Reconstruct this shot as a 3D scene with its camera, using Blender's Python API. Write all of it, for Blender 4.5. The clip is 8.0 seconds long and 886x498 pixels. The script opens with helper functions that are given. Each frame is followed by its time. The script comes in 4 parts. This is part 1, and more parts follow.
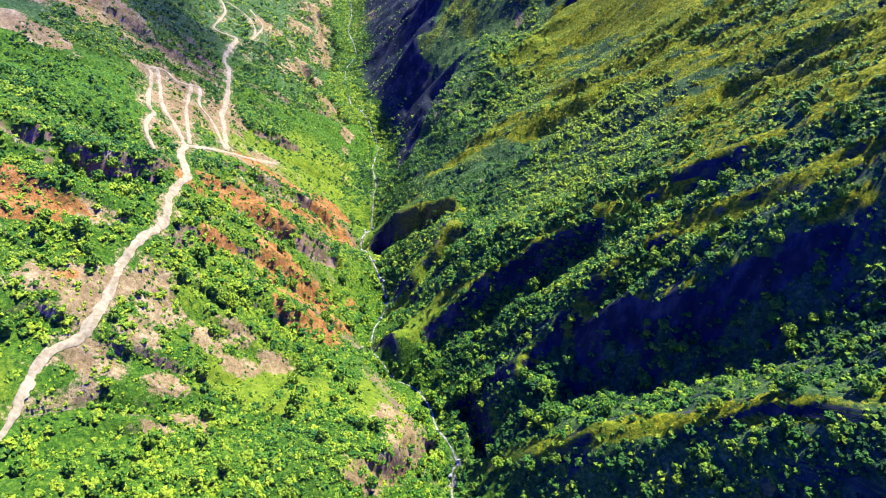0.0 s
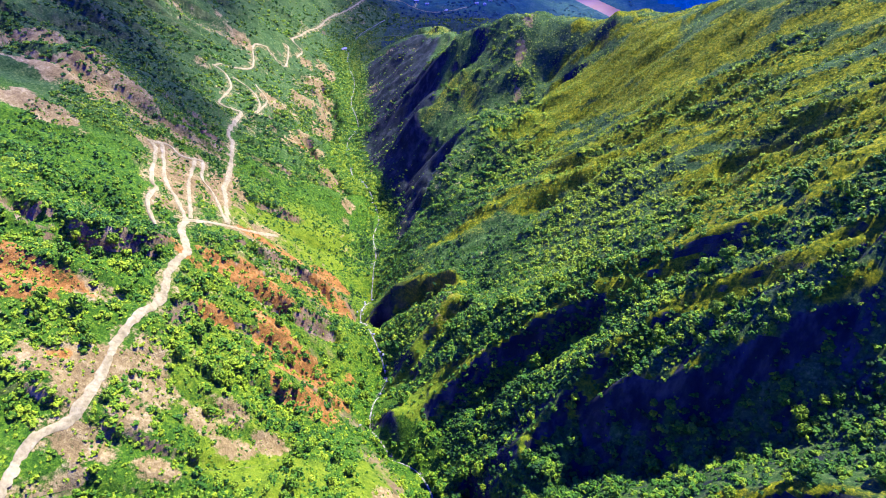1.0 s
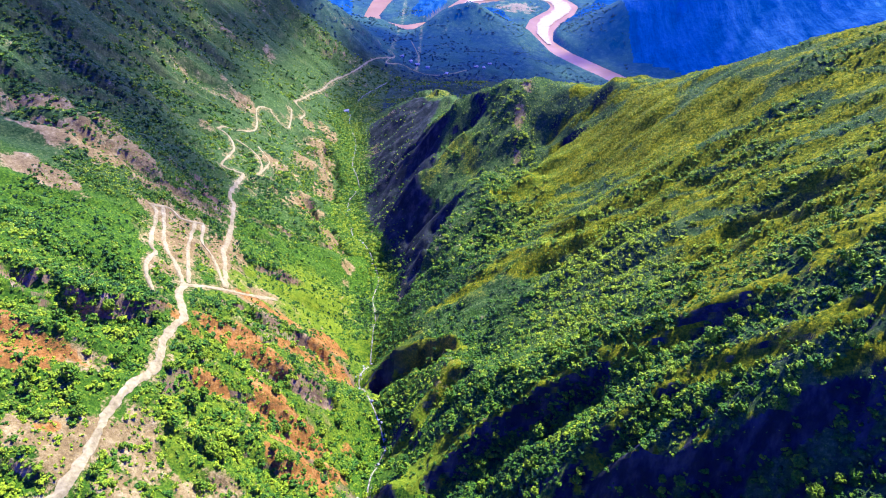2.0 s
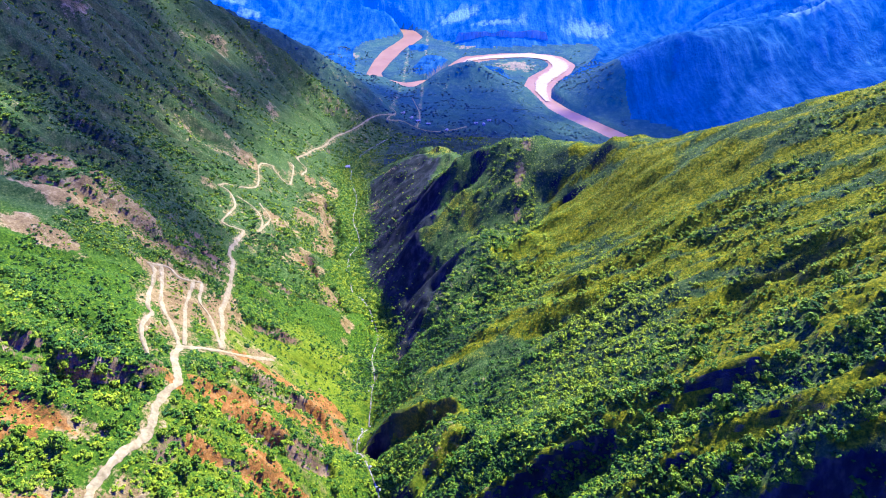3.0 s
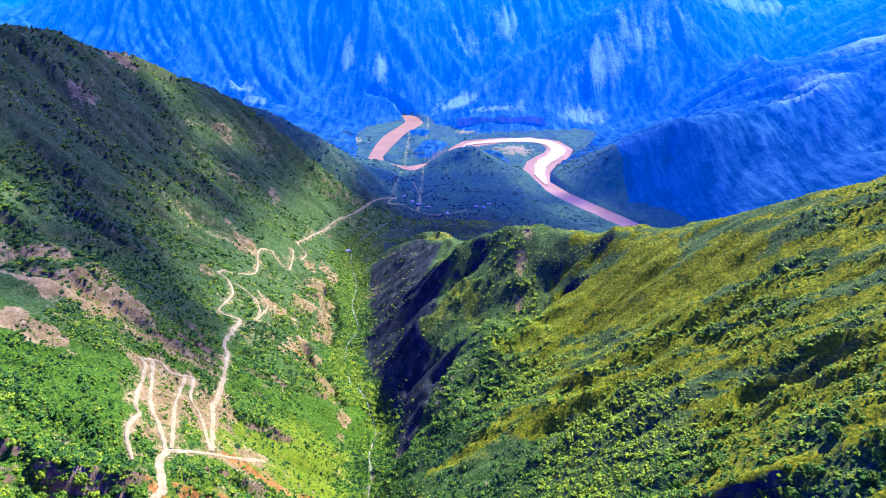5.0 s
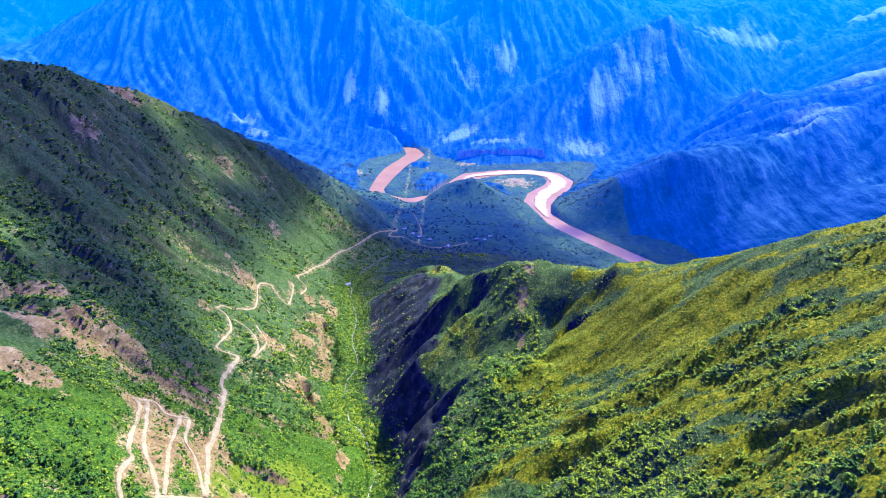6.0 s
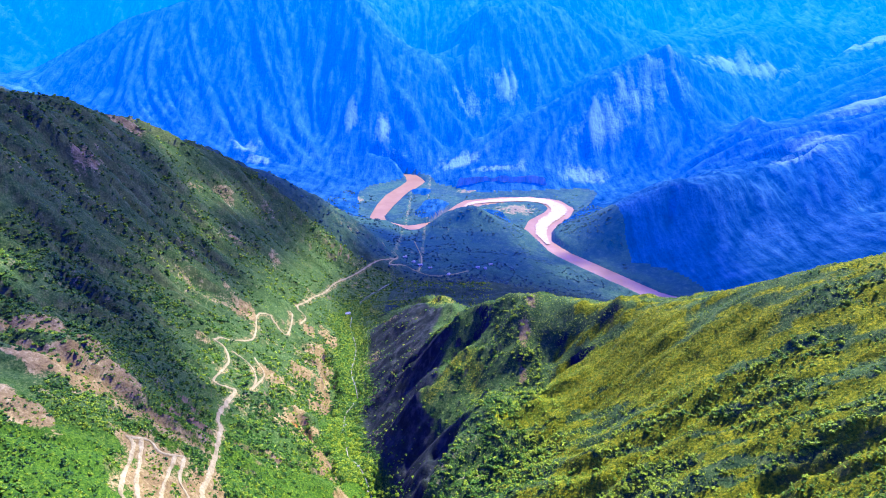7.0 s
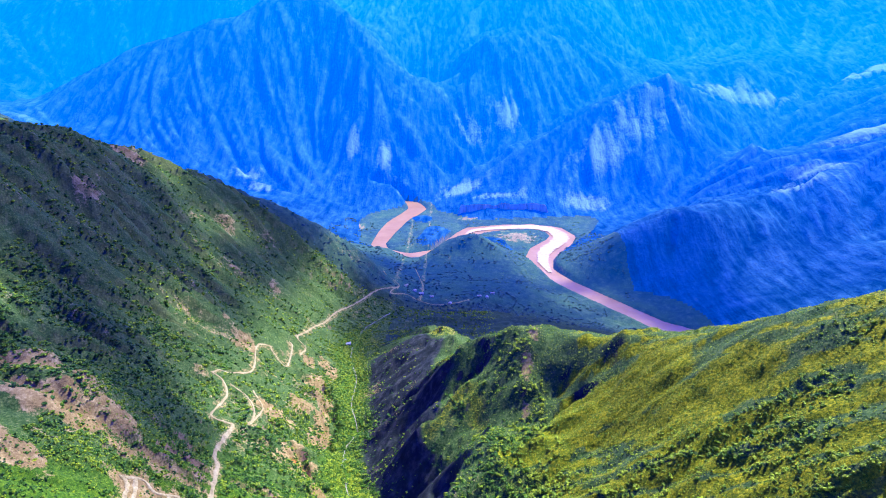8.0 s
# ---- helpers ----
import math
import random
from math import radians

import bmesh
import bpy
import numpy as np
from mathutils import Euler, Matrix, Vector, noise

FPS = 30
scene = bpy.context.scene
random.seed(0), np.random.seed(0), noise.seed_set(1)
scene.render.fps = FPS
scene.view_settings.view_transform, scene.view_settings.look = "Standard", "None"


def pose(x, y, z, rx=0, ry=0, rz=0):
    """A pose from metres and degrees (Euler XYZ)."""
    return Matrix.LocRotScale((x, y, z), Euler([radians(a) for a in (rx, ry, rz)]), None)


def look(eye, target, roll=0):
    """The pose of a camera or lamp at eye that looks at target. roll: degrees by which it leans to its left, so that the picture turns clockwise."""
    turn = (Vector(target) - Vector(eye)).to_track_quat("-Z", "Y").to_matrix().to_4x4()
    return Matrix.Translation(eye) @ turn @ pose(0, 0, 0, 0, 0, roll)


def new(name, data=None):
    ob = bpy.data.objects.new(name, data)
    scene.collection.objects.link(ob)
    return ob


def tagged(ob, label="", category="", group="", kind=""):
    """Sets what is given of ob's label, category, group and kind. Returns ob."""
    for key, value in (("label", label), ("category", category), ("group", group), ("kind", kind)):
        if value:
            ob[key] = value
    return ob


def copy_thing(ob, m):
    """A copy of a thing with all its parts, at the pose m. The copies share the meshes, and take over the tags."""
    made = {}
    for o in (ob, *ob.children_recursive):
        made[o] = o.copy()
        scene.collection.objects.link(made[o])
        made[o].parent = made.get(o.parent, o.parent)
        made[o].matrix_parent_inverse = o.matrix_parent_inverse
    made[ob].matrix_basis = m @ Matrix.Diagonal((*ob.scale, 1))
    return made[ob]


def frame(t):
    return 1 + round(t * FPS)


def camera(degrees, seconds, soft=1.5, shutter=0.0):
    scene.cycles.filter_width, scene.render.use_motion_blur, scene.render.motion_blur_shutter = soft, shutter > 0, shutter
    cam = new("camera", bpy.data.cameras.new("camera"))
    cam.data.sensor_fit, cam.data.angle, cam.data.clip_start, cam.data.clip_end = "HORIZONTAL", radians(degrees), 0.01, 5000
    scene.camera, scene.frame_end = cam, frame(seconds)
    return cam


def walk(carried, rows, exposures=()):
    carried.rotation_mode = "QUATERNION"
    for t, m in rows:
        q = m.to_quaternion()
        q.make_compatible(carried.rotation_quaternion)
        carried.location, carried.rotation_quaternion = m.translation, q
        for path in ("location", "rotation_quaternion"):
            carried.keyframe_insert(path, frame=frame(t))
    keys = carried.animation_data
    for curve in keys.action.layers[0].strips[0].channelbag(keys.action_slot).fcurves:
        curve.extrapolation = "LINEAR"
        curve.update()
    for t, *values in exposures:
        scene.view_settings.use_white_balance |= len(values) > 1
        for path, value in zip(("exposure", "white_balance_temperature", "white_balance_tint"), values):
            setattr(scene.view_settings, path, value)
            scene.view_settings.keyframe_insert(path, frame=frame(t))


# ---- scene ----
# ---- camera and its way ----
cam = camera(69.0, 8.0, 1.0)
METRES, EYE, TILT, LEAN, TURN = 42.0, 381.0, -47.6, 0.0, 0.0
ROWS = [
    (0, 0.0000, 0.0000, 0.0000, 0.000, 0.000, 0.000),
    (0.5, 0.0016, 0.0209, 0.0542, 0.044, 2.890, 0.046),
    (1, 0.0006, 0.0441, 0.1103, 0.039, 5.625, 0.053),
    (1.5, -0.0011, 0.0669, 0.1648, 0.029, 8.066, 0.035),
    (3, -0.0043, 0.1316, 0.3301, 0.060, 15.039, -0.019),
    (3.5, -0.0040, 0.1525, 0.3834, 0.055, 16.985, -0.027),
    (4, -0.0057, 0.1745, 0.4408, 0.024, 19.022, -0.052),
    (5.5, -0.0126, 0.2414, 0.6141, 0.078, 23.156, -0.066),
    (6, -0.0143, 0.2629, 0.6750, 0.099, 24.556, -0.113),
    (6.5, -0.0158, 0.2814, 0.7414, 0.095, 25.705, -0.155),
    (7, -0.0186, 0.2965, 0.8111, 0.111, 26.773, -0.194),
    (7.5, -0.0211, 0.3099, 0.8778, 0.140, 27.706, -0.227),
    (8, -0.0225, 0.3244, 0.9457, 0.197, 29.024, -0.283),
]
walk(cam, [(t, pose(0, 0, EYE, TILT, LEAN, TURN) @ pose(METRES * x, METRES * y, METRES * z, 90 + pitch, roll, yaw)) for t, x, y, z, yaw, pitch, roll in ROWS],
     [(0.0, 1.38, 5800, 9), (8.0, 1.38, 5800, 9)])

# ---- light ----
SUN_AZ, SUN_EL = 39.0, 50.0          # degrees east of straight ahead, degrees up
sun_way = Vector((math.sin(radians(SUN_AZ)) * math.cos(radians(SUN_EL)), math.cos(radians(SUN_AZ)) * math.cos(radians(SUN_EL)), math.sin(radians(SUN_EL))))
world = bpy.data.worlds.new("sky")
scene.world = world
world.use_nodes = True
wn = world.node_tree.nodes
sky = wn.new("ShaderNodeTexSky")
sky.sky_type, sky.sun_disc = "NISHITA", False
sky.sun_elevation, sky.sun_rotation = radians(SUN_EL), radians(SUN_AZ)
sky.ozone_density, sky.air_density, sky.dust_density = 6.0, 1.0, 0.2
deep = wn.new("ShaderNodeMix")
deep.data_type, deep.blend_type = "RGBA", "MULTIPLY"
deep.inputs[0].default_value, deep.inputs[7].default_value = 1.0, (0.09, 0.27, 5.3, 1)
world.node_tree.links.new(sky.outputs["Color"], deep.inputs[6])
world.node_tree.links.new(deep.outputs[2], wn["Background"].inputs["Color"])
wn["Background"].inputs["Strength"].default_value = 0.072
sun = new("sun", bpy.data.lights.new("sun", "SUN"))
sun.data.energy, sun.data.angle, sun.data.color = 5.0, radians(1.0), (1.0, 0.94, 0.78)
sun.matrix_world = look(sun_way * 3000, (0, 0, 0))

# ---- materials ----
class Mat:
    """A node material built step by step."""

    def __init__(self, name, rough=0.9):
        self.mat = bpy.data.materials.new(name)
        self.mat.use_nodes = True
        self.nodes, self.links = self.mat.node_tree.nodes, self.mat.node_tree.links
        self.out = self.nodes["Principled BSDF"]
        self.out.inputs["Roughness"].default_value = rough
        self.out.inputs["Specular IOR Level"].default_value = 0.10
        self.place = self.nodes.new("ShaderNodeNewGeometry").outputs["Position"]

    def join(self, a, socket):
        if hasattr(a, "is_linked"):
            self.links.new(a, socket)
        else:
            socket.default_value = (*a, 1) if isinstance(a, tuple) and len(a) == 3 and len(socket.default_value) == 4 else a

    def noise(self, size, detail=4.0, rough=0.6, stretch=None, warp=0.0):
        n = self.nodes.new("ShaderNodeTexNoise")
        n.inputs["Scale"].default_value, n.inputs["Detail"].default_value = 1.0 / size, detail
        n.inputs["Roughness"].default_value, n.inputs["Distortion"].default_value = rough, warp
        if stretch:
            s = self.nodes.new("ShaderNodeVectorMath")
            s.operation = "MULTIPLY"
            s.inputs[1].default_value = stretch
            self.links.new(self.place, s.inputs[0])
            self.links.new(s.outputs[0], n.inputs["Vector"])
        else:
            self.links.new(self.place, n.inputs["Vector"])
        return n.outputs["Fac"]

    def math(self, op, a, b=0.0, c=0.0):
        n = self.nodes.new("ShaderNodeMath")
        n.operation = op
        for v, s in zip((a, b, c), n.inputs):
            self.join(v, s)
        return n.outputs[0]

    def step(self, x, a, b, lo=0.0, hi=1.0):
        n = self.nodes.new("ShaderNodeMapRange")
        n.interpolation_type = "SMOOTHSTEP"
        for v, key in zip((x, a, b, lo, hi), ("Value", "From Min", "From Max", "To Min", "To Max")):
            self.join(v, n.inputs[key])
        return n.outputs[0]

    def mix(self, fac, a, b, kind="MIX"):
        n = self.nodes.new("ShaderNodeMix")
        n.data_type, n.blend_type = "RGBA", kind
        self.join(fac, n.inputs[0])
        self.join(a, n.inputs[6])
        self.join(b, n.inputs[7])
        return n.outputs[2]

    def ramp(self, fac, *stops):
        n = self.nodes.new("ShaderNodeValToRGB")
        while len(n.color_ramp.elements) < len(stops):
            n.color_ramp.elements.new(0.5)
        for e, (p, col) in zip(n.color_ramp.elements, stops):
            e.position, e.color = p, (*col, 1)
        self.join(fac, n.inputs[0])
        return n.outputs[0]

    def attr(self, name):
        n = self.nodes.new("ShaderNodeAttribute")
        n.attribute_name = name
        return n.outputs["Fac"]

    def colour(self, c):
        self.join(c, self.out.inputs["Base Color"])
        return self

    def bump(self, height, strength, distance):
        n = self.nodes.new("ShaderNodeBump")
        n.inputs["Strength"].default_value, n.inputs["Distance"].default_value = strength, distance
        self.links.new(height, n.inputs["Height"])
        self.links.new(n.outputs[0], self.out.inputs["Normal"])
        return self


def land_colour(m):
    """Scrub, grass, bare earth and rock, by what grows where."""
    fine, mid, wide = m.noise(1.3, 6, 0.75), m.noise(6.0, 6, 0.7), m.noise(45.0, 4)
    green = m.ramp(fine, (0.34, (0.014, 0.042, 0.004)), (0.5, (0.046, 0.112, 0.006)), (0.66, (0.14, 0.215, 0.010)))
    grass = m.ramp(m.mix(0.5, fine, mid), (0.36, (0.048, 0.092, 0.005)), (0.5, (0.13, 0.185, 0.007)), (0.66, (0.25, 0.28, 0.014)))
    earth = m.ramp(m.mix(0.5, fine, mid), (0.36, (0.11, 0.072, 0.024)), (0.5, (0.23, 0.160, 0.052)), (0.64, (0.42, 0.33, 0.13)))
    rust = m.ramp(m.mix(0.5, fine, mid), (0.36, (0.10, 0.045, 0.012)), (0.5, (0.27, 0.115, 0.020)), (0.66, (0.45, 0.27, 0.075)))
    streak = m.noise(5.0, 5, 0.65, (1.0, 1.0, 0.22))
    rock = m.ramp(streak, (0.3, (0.008, 0.011, 0.014)), (0.5, (0.019, 0.023, 0.027)), (0.74, (0.078, 0.074, 0.066)))
    ragged = m.math("MULTIPLY_ADD", m.math("SUBTRACT", m.mix(0.5, fine, mid), 0.5), 1.3, 0.0)
    olive = m.ramp(m.mix(0.3, fine, mid), (0.38, (0.014, 0.044, 0.008)), (0.5, (0.050, 0.098, 0.018)), (0.64, (0.16, 0.20, 0.045)))
    straw = m.ramp(m.mix(0.25, fine, mid), (0.38, (0.020, 0.054, 0.003)), (0.5, (0.130, 0.152, 0.003)), (0.62, (0.38, 0.345, 0.007)))
    dry = m.step(m.math("ADD", m.attr("dry"), m.math("MULTIPLY", ragged, 0.7)), 0.25, 0.75)
    green, grass = m.mix(dry, green, olive), m.mix(dry, grass, straw)
    c = m.mix(m.step(m.math("ADD", m.attr("grass"), ragged), 0.30, 0.70), green, grass)
    tilt = m.nodes.new("ShaderNodeSeparateXYZ")
    m.links.new(m.nodes.new("ShaderNodeNewGeometry").outputs["True Normal"], tilt.inputs[0])
    steep = m.math("MULTIPLY_ADD", ragged, -0.16, tilt.outputs[2])
    tan = m.ramp(streak, (0.32, (0.09, 0.055, 0.028)), (0.5, (0.20, 0.13, 0.06)), (0.68, (0.34, 0.24, 0.12)))
    c = m.mix(m.math("MULTIPLY", m.step(steep, 0.62, 0.50), m.attr("rock")), c, m.mix(m.attr("warm"), rock, tan))
    c = m.mix(m.step(m.math("MULTIPLY_ADD", ragged, 1.1, m.attr("wall")), 0.30, 0.62, 0.0, 0.9), c, rock)
    c = m.mix(m.step(m.math("MULTIPLY_ADD", ragged, 1.5, m.attr("bare")), 0.42, 0.62), c, earth)
    c = m.mix(m.step(m.math("MULTIPLY_ADD", ragged, 1.2, m.attr("rust")), 0.42, 0.66), c, rust)
    c = m.mix(m.step(wide, 0.35, 0.7, 0.0, 0.35), c, m.mix(1.0, c, (0.75, 0.68, 0.55), "MULTIPLY"))
    return c, m.mix(0.35, mid, fine)


earth_mat = Mat("scrubland", 0.95)
_c, _h = land_colour(earth_mat)
earth_mat.colour(_c).bump(_h, 0.9, 1.6)

far_mat = Mat("hazed_distant_slope", 1.0)
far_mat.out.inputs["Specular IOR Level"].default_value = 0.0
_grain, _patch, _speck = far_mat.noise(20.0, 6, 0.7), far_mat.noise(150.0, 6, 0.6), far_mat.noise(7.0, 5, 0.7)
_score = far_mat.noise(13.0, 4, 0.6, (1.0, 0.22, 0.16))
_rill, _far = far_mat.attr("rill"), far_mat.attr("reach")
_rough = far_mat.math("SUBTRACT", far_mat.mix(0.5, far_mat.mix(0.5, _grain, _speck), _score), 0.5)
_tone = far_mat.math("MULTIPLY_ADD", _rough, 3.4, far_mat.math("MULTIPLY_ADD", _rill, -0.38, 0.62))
# slope colours shifted to blue, so part of the haze sits in them
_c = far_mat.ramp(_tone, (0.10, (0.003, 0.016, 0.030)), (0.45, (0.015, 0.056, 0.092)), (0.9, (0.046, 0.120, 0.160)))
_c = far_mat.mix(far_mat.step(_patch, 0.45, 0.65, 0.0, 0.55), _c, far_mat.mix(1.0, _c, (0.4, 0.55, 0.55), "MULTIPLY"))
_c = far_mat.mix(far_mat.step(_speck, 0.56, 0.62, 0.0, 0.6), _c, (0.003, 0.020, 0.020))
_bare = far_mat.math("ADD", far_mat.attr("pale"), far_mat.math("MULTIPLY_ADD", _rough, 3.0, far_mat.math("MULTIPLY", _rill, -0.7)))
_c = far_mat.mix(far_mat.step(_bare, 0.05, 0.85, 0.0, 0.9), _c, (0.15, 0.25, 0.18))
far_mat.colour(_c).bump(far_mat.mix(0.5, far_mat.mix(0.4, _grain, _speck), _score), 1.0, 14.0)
# air haze, painted as a blue glow that strengthens with distance
_haze_glow = far_mat.ramp(_far, (0.0, (0.0004, 0.014, 0.09)), (0.22, (0.0008, 0.018, 0.15)), (0.42, (0.0014, 0.040, 0.30)), (0.6, (0.0025, 0.066, 0.39)), (0.8, (0.003, 0.095, 0.43)), (1.0, (0.004, 0.12, 0.46)))
far_mat.join(_haze_glow, far_mat.out.inputs["Emission Color"])
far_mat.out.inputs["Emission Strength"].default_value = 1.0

valley_mat = Mat("valley_floor_hazed", 0.95)
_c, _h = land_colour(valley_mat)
# woodland colour pulled dark and blue to stand for shade and haze
_shaded_wood = valley_mat.ramp(valley_mat.noise(9.0, 5, 0.7), (0.36, (0.008, 0.024, 0.018)), (0.52, (0.016, 0.042, 0.026)), (0.68, (0.06, 0.09, 0.045)))
_c = valley_mat.mix(valley_mat.math("MULTIPLY", valley_mat.step(valley_mat.noise(60.0, 5), 0.40, 0.62, 0.95, 0.6), valley_mat.math("MULTIPLY", valley_mat.step(valley_mat.attr("bare"), 0.2, 0.6, 1.0, 0.1), valley_mat.step(valley_mat.attr("grass"), 0.4, 0.8, 1.0, 0.35))), _c, _shaded_wood)
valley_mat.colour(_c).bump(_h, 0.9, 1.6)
# blue haze over the floor, painted as a glow that grows with distance
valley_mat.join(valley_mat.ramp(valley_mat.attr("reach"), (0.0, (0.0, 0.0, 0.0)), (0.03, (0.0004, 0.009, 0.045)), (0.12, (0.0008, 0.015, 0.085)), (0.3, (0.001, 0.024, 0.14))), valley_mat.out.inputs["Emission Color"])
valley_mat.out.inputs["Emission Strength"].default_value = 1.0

road_mat = Mat("dust_road", 0.95)
_n = road_mat.noise(1.2, 5)
road_mat.colour(road_mat.ramp(road_mat.mix(0.5, _n, road_mat.noise(6.0)), (0.34, (0.18, 0.140, 0.055)), (0.5, (0.31, 0.250, 0.105)), (0.66, (0.44, 0.37, 0.165)))).bump(_n, 0.6, 0.3)

gravel_mat = Mat("creek_gravel", 0.9)
_n = gravel_mat.noise(0.9, 5)
gravel_mat.colour(gravel_mat.ramp(_n, (0.3, (0.07, 0.07, 0.04)), (0.5, (0.16, 0.145, 0.09)), (0.7, (0.32, 0.29, 0.21)))).bump(_n, 0.8, 0.5)

creek_mat = Mat("creek_water", 0.45)
_n = creek_mat.noise(1.4, 4, 0.7)
creek_mat.colour(creek_mat.ramp(_n, (0.38, (0.09, 0.085, 0.045)), (0.52, (0.24, 0.21, 0.13)), (0.66, (0.46, 0.41, 0.28)))).bump(_n, 0.5, 0.2)
creek_mat.out.inputs["Specular IOR Level"].default_value = 0.08

river_mat = Mat("silty_water", 0.4)
_n = river_mat.noise(7.0, 4, 0.6, None, 0.6)
river_mat.colour(river_mat.ramp(river_mat.noise(40.0, 4), (0.3, (0.23, 0.118, 0.055)), (0.7, (0.32, 0.188, 0.095)))).bump(_n, 0.25, 0.5)
river_mat.out.inputs["Specular IOR Level"].default_value = 0.2

# pale colour that stands for sun glare on the water of the bend
glare_mat = Mat("river_glare", 0.9)
_n = glare_mat.noise(6.0, 5)
glare_mat.colour(glare_mat.ramp(_n, (0.3, (0.34, 0.25, 0.18)), (0.7, (0.50, 0.41, 0.31)))).bump(_n, 0.5, 0.5)


def leaf_material(name, dark, mid, light):
    m = Mat(name, 0.7)
    m.out.inputs["Specular IOR Level"].default_value = 0.20
    isle = m.nodes.new("ShaderNodeNewGeometry").outputs["Random Per Island"]
    tone = m.attr("tone")
    n = m.noise(0.6, 4, 0.75)
    f = m.math("ADD", m.math("MULTIPLY", isle, 0.30), m.math("MULTIPLY", tone, 0.72))
    f = m.math("ADD", f, m.math("MULTIPLY", m.math("SUBTRACT", n, 0.5), 0.7))
    m.colour(m.ramp(f, (0.10, dark), (0.48, mid), (0.95, light))).bump(n, 1.0, 0.5)
    return m


# leaves tinted teal to put the haze before the terrace into their colour
hazed_leaf_mat = leaf_material("hazed_terrace_leaves", (0.010, 0.046, 0.050), (0.024, 0.085, 0.080), (0.06, 0.14, 0.10))
leaf_mat = leaf_material("scrub_leaves", (0.007, 0.034, 0.005), (0.055, 0.155, 0.005), (0.32, 0.40, 0.008))
bark_mat = Mat("bark", 0.9)
_n = bark_mat.noise(0.3, 4)
bark_mat.colour(bark_mat.ramp(_n, (0.3, (0.06, 0.045, 0.03)), (0.7, (0.20, 0.16, 0.11))))

stone_mat = Mat("boulder_stone", 0.9)
_n = stone_mat.noise(0.8, 5)
stone_mat.colour(stone_mat.ramp(_n, (0.3, (0.18, 0.17, 0.15)), (0.7, (0.45, 0.43, 0.39)))).bump(_n, 0.7, 0.3)

plaster_mat = Mat("white_plaster", 0.85)
_n = plaster_mat.noise(1.5, 4)
plaster_mat.colour(plaster_mat.ramp(_n, (0.3, (0.42, 0.40, 0.36)), (0.7, (0.60, 0.58, 0.54))))
roof_mat = Mat("metal_roof", 0.5)
_n = roof_mat.noise(2.0, 4)
roof_mat.colour(roof_mat.ramp(_n, (0.3, (0.24, 0.22, 0.20)), (0.7, (0.42, 0.40, 0.37))))
wood_mat = Mat("dark_wood", 0.7).colour((0.08, 0.05, 0.03))


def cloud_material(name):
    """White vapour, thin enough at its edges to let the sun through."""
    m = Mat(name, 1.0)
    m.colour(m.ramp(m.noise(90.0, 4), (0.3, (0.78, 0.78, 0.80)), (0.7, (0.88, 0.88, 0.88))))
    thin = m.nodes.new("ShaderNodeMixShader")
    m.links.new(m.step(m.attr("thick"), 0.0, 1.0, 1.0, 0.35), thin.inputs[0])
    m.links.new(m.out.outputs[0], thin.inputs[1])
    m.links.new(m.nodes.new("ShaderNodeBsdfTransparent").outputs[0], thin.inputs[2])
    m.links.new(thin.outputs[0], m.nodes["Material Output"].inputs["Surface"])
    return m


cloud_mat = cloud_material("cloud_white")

cliff_mat = Mat("hazed_red_cliff", 0.95)
_n = cliff_mat.noise(9.0, 5, 0.65, (1.0, 1.0, 0.2))
cliff_mat.colour(cliff_mat.ramp(_n, (0.34, (0.20, 0.14, 0.15)), (0.5, (0.40, 0.29, 0.26)), (0.66, (0.58, 0.45, 0.38)))).bump(_n, 0.8, 3.0)
# haze in front of the cliff, painted as a faint blue glow
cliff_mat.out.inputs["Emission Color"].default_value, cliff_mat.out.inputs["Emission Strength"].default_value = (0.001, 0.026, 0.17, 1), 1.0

# ---- noise on plan coordinates ----
def lattice(ix, iy, seed):
    h = (ix * 374761393 + iy * 668265263 + seed * 2147483647) & 0xFFFFFFFF
    h = ((h ^ (h >> 13)) * 1274126177) & 0xFFFFFFFF
    return ((h ^ (h >> 16)) & 0xFFFF) / 65535.0


def wave(x, y, seed=0):
    """Smooth value noise, 0 to 1."""
    fx, fy = np.floor(x), np.floor(y)
    ix, iy, u, v = fx.astype(np.int64), fy.astype(np.int64), x - fx, y - fy
    u, v = u * u * u * (u * (u * 6 - 15) + 10), v * v * v * (v * (v * 6 - 15) + 10)
    a, b = lattice(ix, iy, seed), lattice(ix + 1, iy, seed)
    c, d = lattice(ix, iy + 1, seed), lattice(ix + 1, iy + 1, seed)
    return (a + (b - a) * u) * (1 - v) + (c + (d - c) * u) * v


def fractal(x, y, octaves=4, seed=0, ridged=False):
    total, amp, out = 0.0, 1.0, np.zeros_like(x)
    for k in range(octaves):
        n = wave(x, y, seed + 17 * k)
        out += amp * (1 - np.abs(2 * n - 1) if ridged else n)
        total += amp
        amp *= 0.5
        x, y = x * 1.93 + 11.3 + 0.35 * y, y * 1.93 + 5.7 - 0.35 * x
    return out / total


def smooth(a, b, x):
    t = np.clip((x - a) / (b - a), 0, 1)
    return t * t * (3 - 2 * t)


